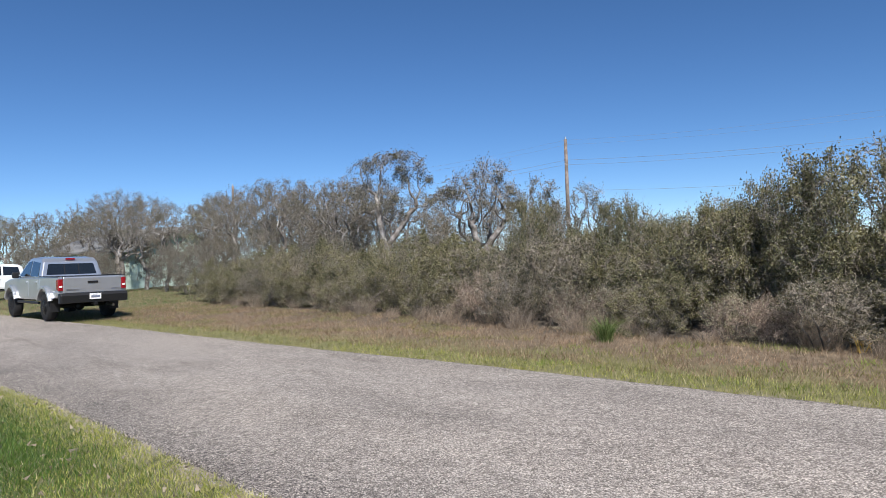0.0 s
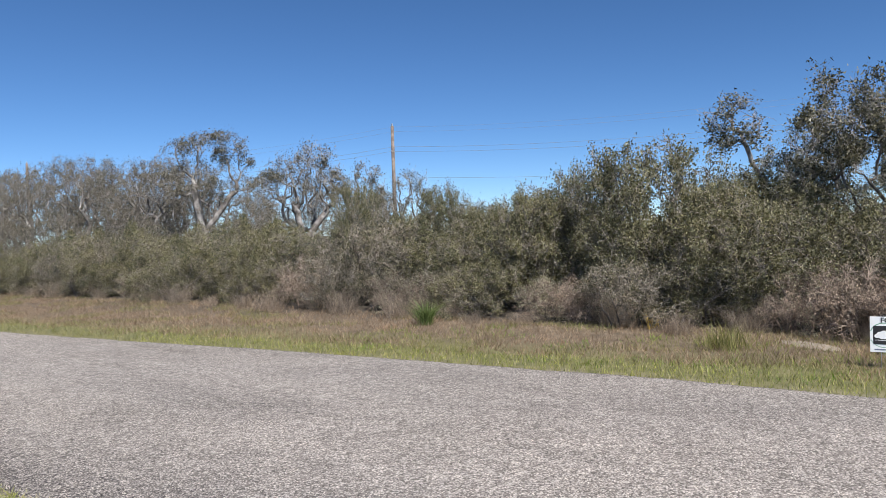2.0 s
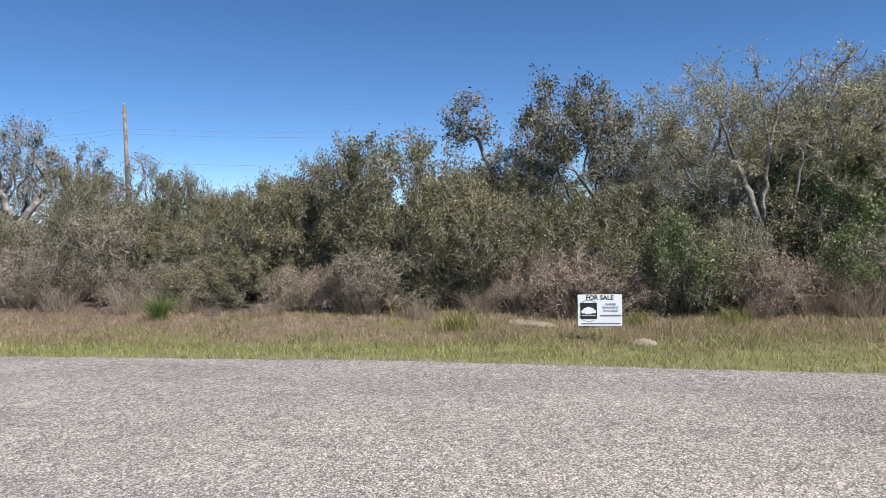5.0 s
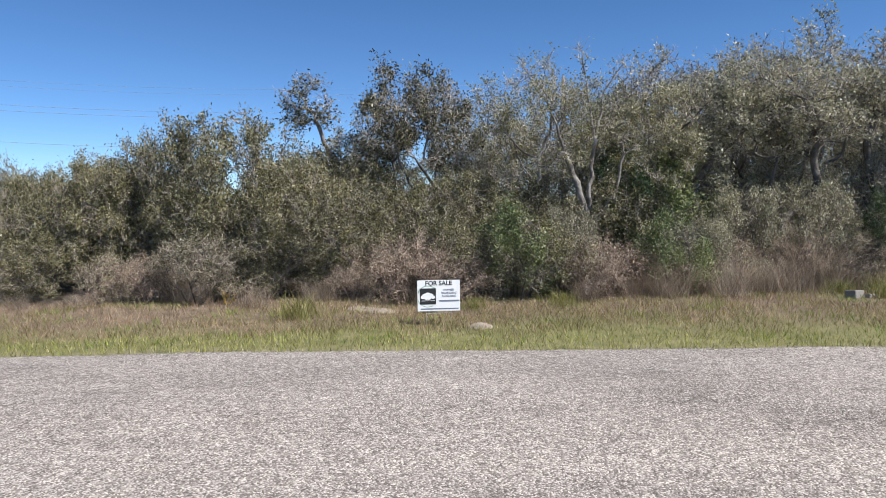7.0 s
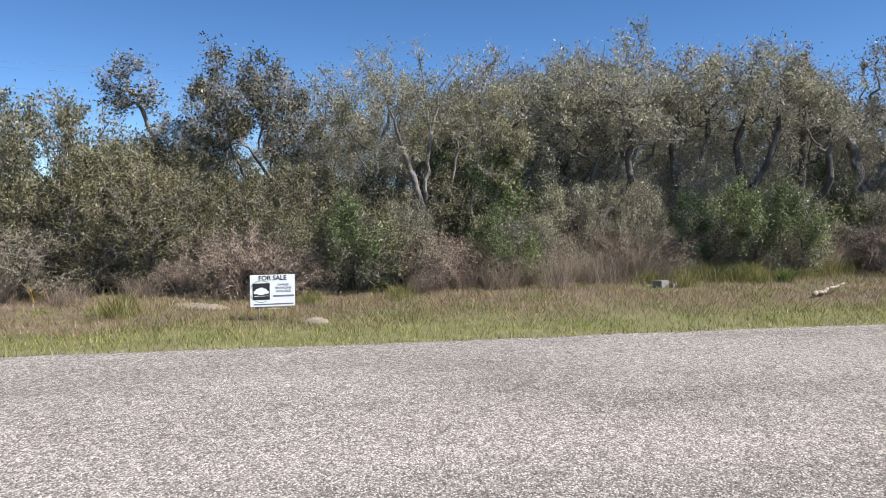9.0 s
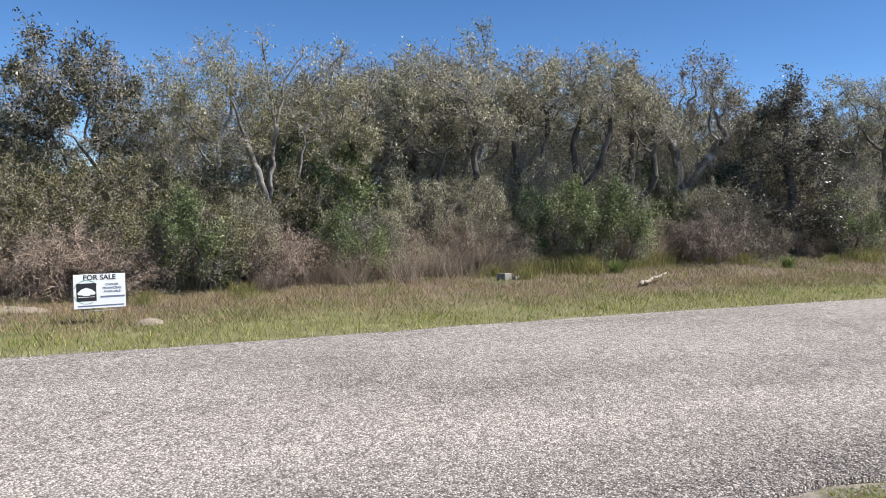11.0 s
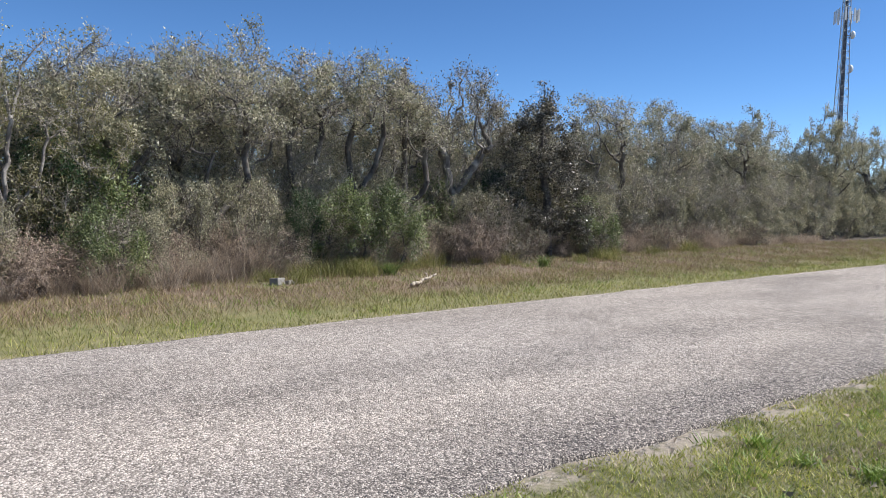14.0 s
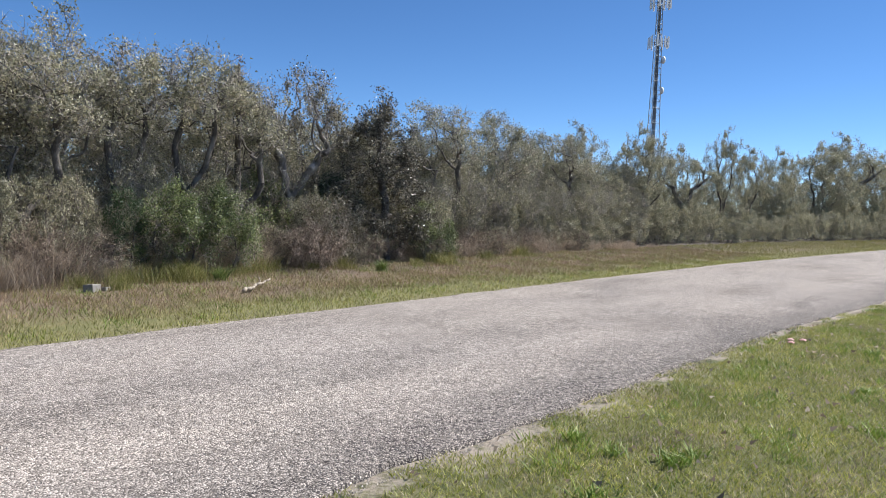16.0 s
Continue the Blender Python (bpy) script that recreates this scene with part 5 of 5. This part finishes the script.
for z, off in LEVELS:
    bm = B()
    for (xa, ya), (xb, yb) in zip(POLES, POLES[1:]):
        last = None
        for k in range(13):
            f = k / 12
            p = Vector((xa + (xb - xa) * f + off, ya + (yb - ya) * f, z - 0.75 * 4 * f * (1 - f)))
            if last is not None:
                rod(bm, last, p, 0.004 if z > 7.8 else 0.007, seg=4)
            last = p
    w = tagged(new("overhead_wire"), "thin dark overhead line strung between wooden poles", "wire", "overhead lines")
    part("cable", bm, GALV, w)


# ---- radio mast ----
mast = tagged(new("radio_mast"), "tall steel lattice mast with antennas and white dishes", "mast")
TOP = 47.0


def leg(k, z):
    r = (3.1 + (0.75 - 3.1) * min(z, 44) / 44) * 0.577
    a = math.radians(100 + 120 * k)
    return Vector((r * math.cos(a), r * math.sin(a), z))


levels = [0]
while levels[-1] < TOP:
    levels.append(levels[-1] + max(0.75, 1.9 - levels[-1] * 0.028))
for k in range(3):
    bm = B()
    for z0, z1 in zip(levels, levels[1:]):
        rod(bm, leg(k, z0), leg(k, z1), 0.075, seg=6)
    part("mast_leg", bm, GALV, mast)
    bm = B()
    for i, (z0, z1) in enumerate(zip(levels, levels[1:])):
        j = (k + 1) % 3
        rod(bm, leg(k, z0) if i % 2 else leg(j, z0), leg(j, z1) if i % 2 else leg(k, z1), 0.035, seg=5)
        rod(bm, leg(k, z1), leg(j, z1), 0.03, seg=5)
    tagged(part("bracing", bm, GALV, mast), kind="stuff")
bm = B()
for dx in (-0.22, -0.07, 0.08, 0.23):
    rod(bm, (dx * 1.7, -0.55, 0), (dx * 0.6, -0.2, 41), 0.085, seg=6)
part("cable_run", bm, DARK_STEEL, mast, "dark bundle of feeder cables")
for z0 in (33.0, 40.2):
    for k in range(3):
        a = math.radians(40 + 120 * k)
        c, t = Vector((math.cos(a), math.sin(a), 0)), Vector((-math.sin(a), math.cos(a), 0))
        frame_ob = part("antenna_frame", rod(B(), c * 1.25 + t * -1.5 + Vector((0, 0, z0)), c * 1.25 + t * 1.5 + Vector((0, 0, z0)), 0.05), GALV, mast)
        part("frame_arm", rod(B(), (0, 0, z0), c * 1.25 + Vector((0, 0, z0)), 0.05), GALV, frame_ob)
        for s in (-1.4, -0.5, 0.5, 1.4):
            p = c * 1.36 + t * s + Vector((0, 0, z0))
            bm = B()
            bmesh.ops.create_cube(bm, size=1, matrix=Matrix.Translation(p) @ pose(0, 0, 0, 0, 0, math.degrees(a)) @ Matrix.Diagonal((0.14, 0.3, 2.1, 1)))
            part("panel_antenna", bm, WHITE, mast)
for z0 in (29.8, 24.2):
    bm = lathe(B(), [(0.0, 0.34), (0.35, 0.30), (0.6, 0.12), (0.66, 0.0), (0.66, -0.22), (0.3, -0.35), (0.0, -0.36)], Matrix.Translation((-1.15, -0.55, z0)) @ pose(0, 0, 0, 90, 0, -60), 24)
    dish = part("dish", bm, WHITE, mast, "white drum-shaped microwave dish", True)
    part("dish_mount", rod(B(), (-0.3, -0.3, z0), (-1.0, -0.5, z0), 0.06), GALV, dish)
mast.matrix_basis = pose(57.0, -128.2, 0, 0, 0, 0)

# ---- house among the oaks ----
house = tagged(new("house"), "pale mint-green single-storey house behind the oaks", "house")
part("wall", slab(B(), [(-4.5, 0), (4.5, 0), (4.5, 2.6), (0, 4.0), (-4.5, 2.6)], -3.2, 3.2), MINT, house)
for s in (-1, 1):
    part("roof", slab(B(), [(0, 4.12), (s * 5.0, 2.52), (s * 5.0, 2.40), (0, 3.98)], -3.6, 3.6), ROOF_MAT, house, "grey shingle roof")
for y in (-2.6, 0.2, 2.8):
    win = part("window", box(B(), -3.26, -3.2, y - 0.5, y + 0.5, 0.95, 2.1), WHITE, house)
    part("pane", box(B(), -3.28, -3.25, y - 0.43, y + 0.43, 1.02, 2.03), GLASS, win)
for k in range(14):
    part("siding_board", box(B(), -3.222, -3.198, -4.49, 4.49, 0.16 + 0.17 * k, 0.175 + 0.17 * k), MINT, house)
house.matrix_basis = pose(16.0, 53, 0, 0, 0, -60)


# ---- small things on the verge and the lawn ----
SAND = plain("pale_sand", (0.29, 0.24, 0.185), 0.95, vary=0.25, scale=14, relief=0.01)
CONCRETE = plain("weathered_concrete", (0.24, 0.225, 0.20), 0.9, vary=0.2, scale=20, relief=0.006)
DEAD_WOOD = plain("bleached_wood", (0.34, 0.285, 0.215), 0.85, vary=0.25, scale=25, relief=0.005)
PETAL = plain("pink_petal", (0.62, 0.34, 0.30), 0.6)
FROND = leafy("green_frond", [(0.0, (0.08, 0.13, 0.03)), (0.6, (0.17, 0.235, 0.06)), (1.0, (0.30, 0.34, 0.13))], 0.5, 0.25)
GOLD = leafy("golden_frond", [(0.0, (0.24, 0.16, 0.04)), (1.0, (0.48, 0.34, 0.10))], 0.5, 0.3)
small = np.random.default_rng(9)


def on_ground(x, y, up=0.0):
    return float(ground_z(np.array(x), np.array(y))) + up


def heap(name, x, y, rx_, ry_, h, mat, label, category, turn=0):
    """A low uneven heap with a ragged rim."""
    bm = B()
    seg, rings = 22, 5
    top = bm.verts.new((0, 0, h))
    last = None
    for r in range(1, rings + 1):
        f = r / rings
        ring = []
        for k in range(seg):
            a = 2 * math.pi * k / seg
            w = 1 + 0.35 * noise.noise((math.cos(a) * 1.5 + x, math.sin(a) * 1.5 + y, f))
            ring.append(bm.verts.new((rx_ * f * w * math.cos(a), ry_ * f * w * math.sin(a), h * (1 - f * f) - 0.03 * (r == rings) + 0.25 * h * noise.noise((math.cos(a) * 3, math.sin(a) * 3, f * 4 + x)) * (r < rings))))
        for k in range(seg):
            if last is None:
                bm.faces.new((top, ring[k], ring[(k + 1) % seg]))
            else:
                bm.faces.new((last[k], ring[k], ring[(k + 1) % seg], last[(k + 1) % seg]))
        last = ring
    me = bpy.data.meshes.new(name)
    bm.to_mesh(me)
    bm.free()
    me.materials.append(mat)
    me.polygons.foreach_set("use_smooth", np.ones(len(me.polygons), dtype=bool))
    ob = tagged(new(name, me), label, category)
    ob.matrix_basis = pose(x, y, on_ground(x, y, 0.005), 0, 0, turn)
    return ob


heap("sand_mound", 8.62, 0.18, 0.12, 0.16, 0.06, SAND, "small pale sandy ant mound in the verge grass", "mound")
heap("sand_patch", 10.05, 1.85, 0.2, 0.6, 0.02, SAND, "bare pale sand patch at the foot of the brush", "sand", -20)
heap("sand_patch", 11.6, -3.6, 0.2, 0.7, 0.025, SAND, "strip of bare sand among dead grass", "sand", 10)

block = tagged(new("concrete_block"), "broken grey concrete block lying in dry grass", "block")
bm = box(B(), -0.09, 0.09, -0.09, 0.09, -0.04, 0.11, 0.012)
part("lump", bm, CONCRETE, block)
part("chip", box(B(), -0.16, -0.06, -0.26, -0.10, -0.03, 0.06, 0.012), CONCRETE, block)
block.matrix_basis = pose(10.75, -5.22, on_ground(10.75, -5.22), 4, 7, 25)

log = tagged(new("fallen_branch"), "bleached broken branch lying on the verge", "branch")
bm = B()
pts = [Vector((0, 0.46 - 0.115 * k, 0.05 + 0.012 * math.sin(k * 1.7) + 0.012 * k)) + Vector((0.02 * math.sin(k * 2.1), 0, 0)) for k in range(9)]
for k in range(8):
    rod(bm, pts[k], pts[k + 1], 0.032 - 0.002 * k, 0.030 - 0.002 * k, 9)
part("limb", bm, DEAD_WOOD, log, "", True)
part("stub", rod(B(), pts[5], pts[5] + Vector((0.07, -0.06, 0.09)), 0.014, 0.008, 6), DEAD_WOOD, log)
log.matrix_basis = pose(9.9, -7.55, on_ground(9.9, -7.55), 0, 0, 28)


def fan(name, seed, n, h, width, lean, mat, label, category, x, y):
    """A fan of stiff blades from one root."""
    g = np.random.default_rng(seed)
    P = np.concatenate([g.normal(size=(n, 2)) * 0.05, np.zeros((n, 1))], 1)
    t = tagged(new(name), label, category)
    tagged(part_mesh("leafage", blades(g, P, h, width, lean, "leafage", mat), t), kind="stuff")
    t.matrix_basis = pose(x, y, on_ground(x, y))
    return t


fan("green_tuft", 3, 360, 0.36, 0.010, 1.25, FROND, "bright green arching grass tuft before the brush", "grass", 9.45, 7.6)
fan("golden_palm", 4, 16, 0.26, 0.02, 0.9, GOLD, "yellowed palmetto seedling at the brush foot", "plant", 10.55, 4.05)
fan("straw_tuft", 5, 240, 0.55, 0.010, 1.3, STRAW, "arching tuft of pale dead grass", "grass", 11.9, -3.3)
fan("weed_tuft", 6, 200, 0.24, 0.012, 1.2, FROND, "light green weed tuft on the verge", "plant", 11.2, -11.8)
fan("weed_tuft", 7, 200, 0.22, 0.012, 1.2, FROND, "light green weed tuft on the verge", "plant", 11.1, -7.6)
fan("weed_tuft", 8, 160, 0.18, 0.012, 1.3, FROND, "low green weeds beside the sign", "plant", 9.9, 0.9)
for i in range(18):
    y0 = float(small.uniform(-12, -2.6))
    x0 = float(near_edge(y0)) - float(small.uniform(0.25, 3.2))
    fan("lawn_weed", 20 + i, 60, float(small.uniform(0.05, 0.09)), 0.012, 1.8, WEED, "leafy green weed clump in the lawn", "plant", x0, y0)

# flower litter
for x0, y0 in ((2.2, -10.0), (2.13, -10.28), (2.26, -10.22)):
    fl = tagged(new("fallen_blossom"), "fallen pale pink blossom on the lawn", "flower", "fallen blossoms")
    for k in range(5):
        bm = B()
        bmesh.ops.create_uvsphere(bm, u_segments=8, v_segments=5, radius=0.045, matrix=pose(0.04 * math.cos(k * 1.257), 0.04 * math.sin(k * 1.257), 0.05, 0, 25, k * 72) @ Matrix.Diagonal((1, 0.75, 0.25, 1)))
        part("petal", bm, PETAL, fl, "", True)
    fl.matrix_basis = pose(x0, y0, on_ground(x0, y0)) @ Matrix.Scale(0.65, 4)

# dead leaves on the lawn, loose chips along the road
n = 900
yy = small.uniform(-13, 12, n)
xx = near_edge(yy) - small.uniform(0.0, 3.0, n)
lv, lf = leaves(small, np.stack([xx, yy, ground_z(xx, yy) + 0.03], -1), 0.05, 0.0, 0.6)
tagged(new("leaf_litter", make_mesh("leaf_litter", lv, lf, STRAW)), "scattered pale dead leaves on the grass", "leaves", kind="stuff")


def chips(n, x, y, up):
    """Angular little stones."""
    r = small.uniform(0.003, 0.009, n)[:, None]
    base = np.stack([x, y, up], -1)
    dirs = np.array([[1, 0, 0], [-0.5, 0.86, 0], [-0.5, -0.86, 0], [0.1, 0.05, 0.9]])
    a = small.uniform(0, 6.28, n)
    c, s = np.cos(a)[:, None], np.sin(a)[:, None]
    v = np.stack([np.stack([(d[0] * c - d[1] * s)[:, 0], (d[0] * s + d[1] * c)[:, 0], np.full(n, d[2])], -1) * r * small.uniform(0.7, 1.3, (n, 1)) + base for d in dirs], 1).reshape(-1, 3)
    k = np.arange(n)[:, None] * 4
    return v, np.concatenate([k + [[0, 1, 3]], k + [[1, 2, 3]], k + [[2, 0, 3]]], 1).reshape(-1, 3)


CHIP = leafy("loose_chip", [(0.0, (0.15, 0.135, 0.125)), (0.5, (0.36, 0.325, 0.30)), (1.0, (0.56, 0.51, 0.47))], 0.9, 0.0)
n = 26000
yy = small.uniform(-12, 13, n)
s01 = small.uniform(0, 1, n) ** 1.7
xx = near_edge(yy) - 0.12 + s01 * 2.4
ss = np.clip((xx - near_edge(yy)) / (far_edge(yy) - near_edge(yy)), 0, 1)
lv, lf = chips(n, xx, yy, 0.004 + 0.03 * (1 - (2 * ss - 1) ** 2))
tagged(new("loose_gravel", make_mesh("loose_gravel", lv, lf, CHIP)), "loose pale stone chips along the road margin", "gravel", kind="stuff")

# dead snag in the thicket
snag = tagged(new("dead_snag"), "dark broken snag wrapped in dead vine", "tree")
segs = []
g = np.random.default_rng(77)
wander(g, np.array([0, 0, -0.1]), np.array([0, 0, 1.0]), 4.5, 14, 0.085, 0.055, 0.04, 0.1, segs)
v, f = tubes(*seg_arrays(segs), sides=8)
part_mesh("trunk", mesh_from("trunk", v, f, [BARK_DARK], smooth=True), snag)
C = np.stack([g.normal(size=500) * 0.05, g.normal(size=500) * 0.05, g.uniform(2.5, 4.7, 500)], -1)
lv, lf = leaves(g, C, 0.06, 0.5)
tagged(part_mesh("vine", make_mesh("vine", lv, lf, TWIG_RED), snag), kind="stuff")
snag.matrix_basis = pose(14.0, -9.9, 0.05)
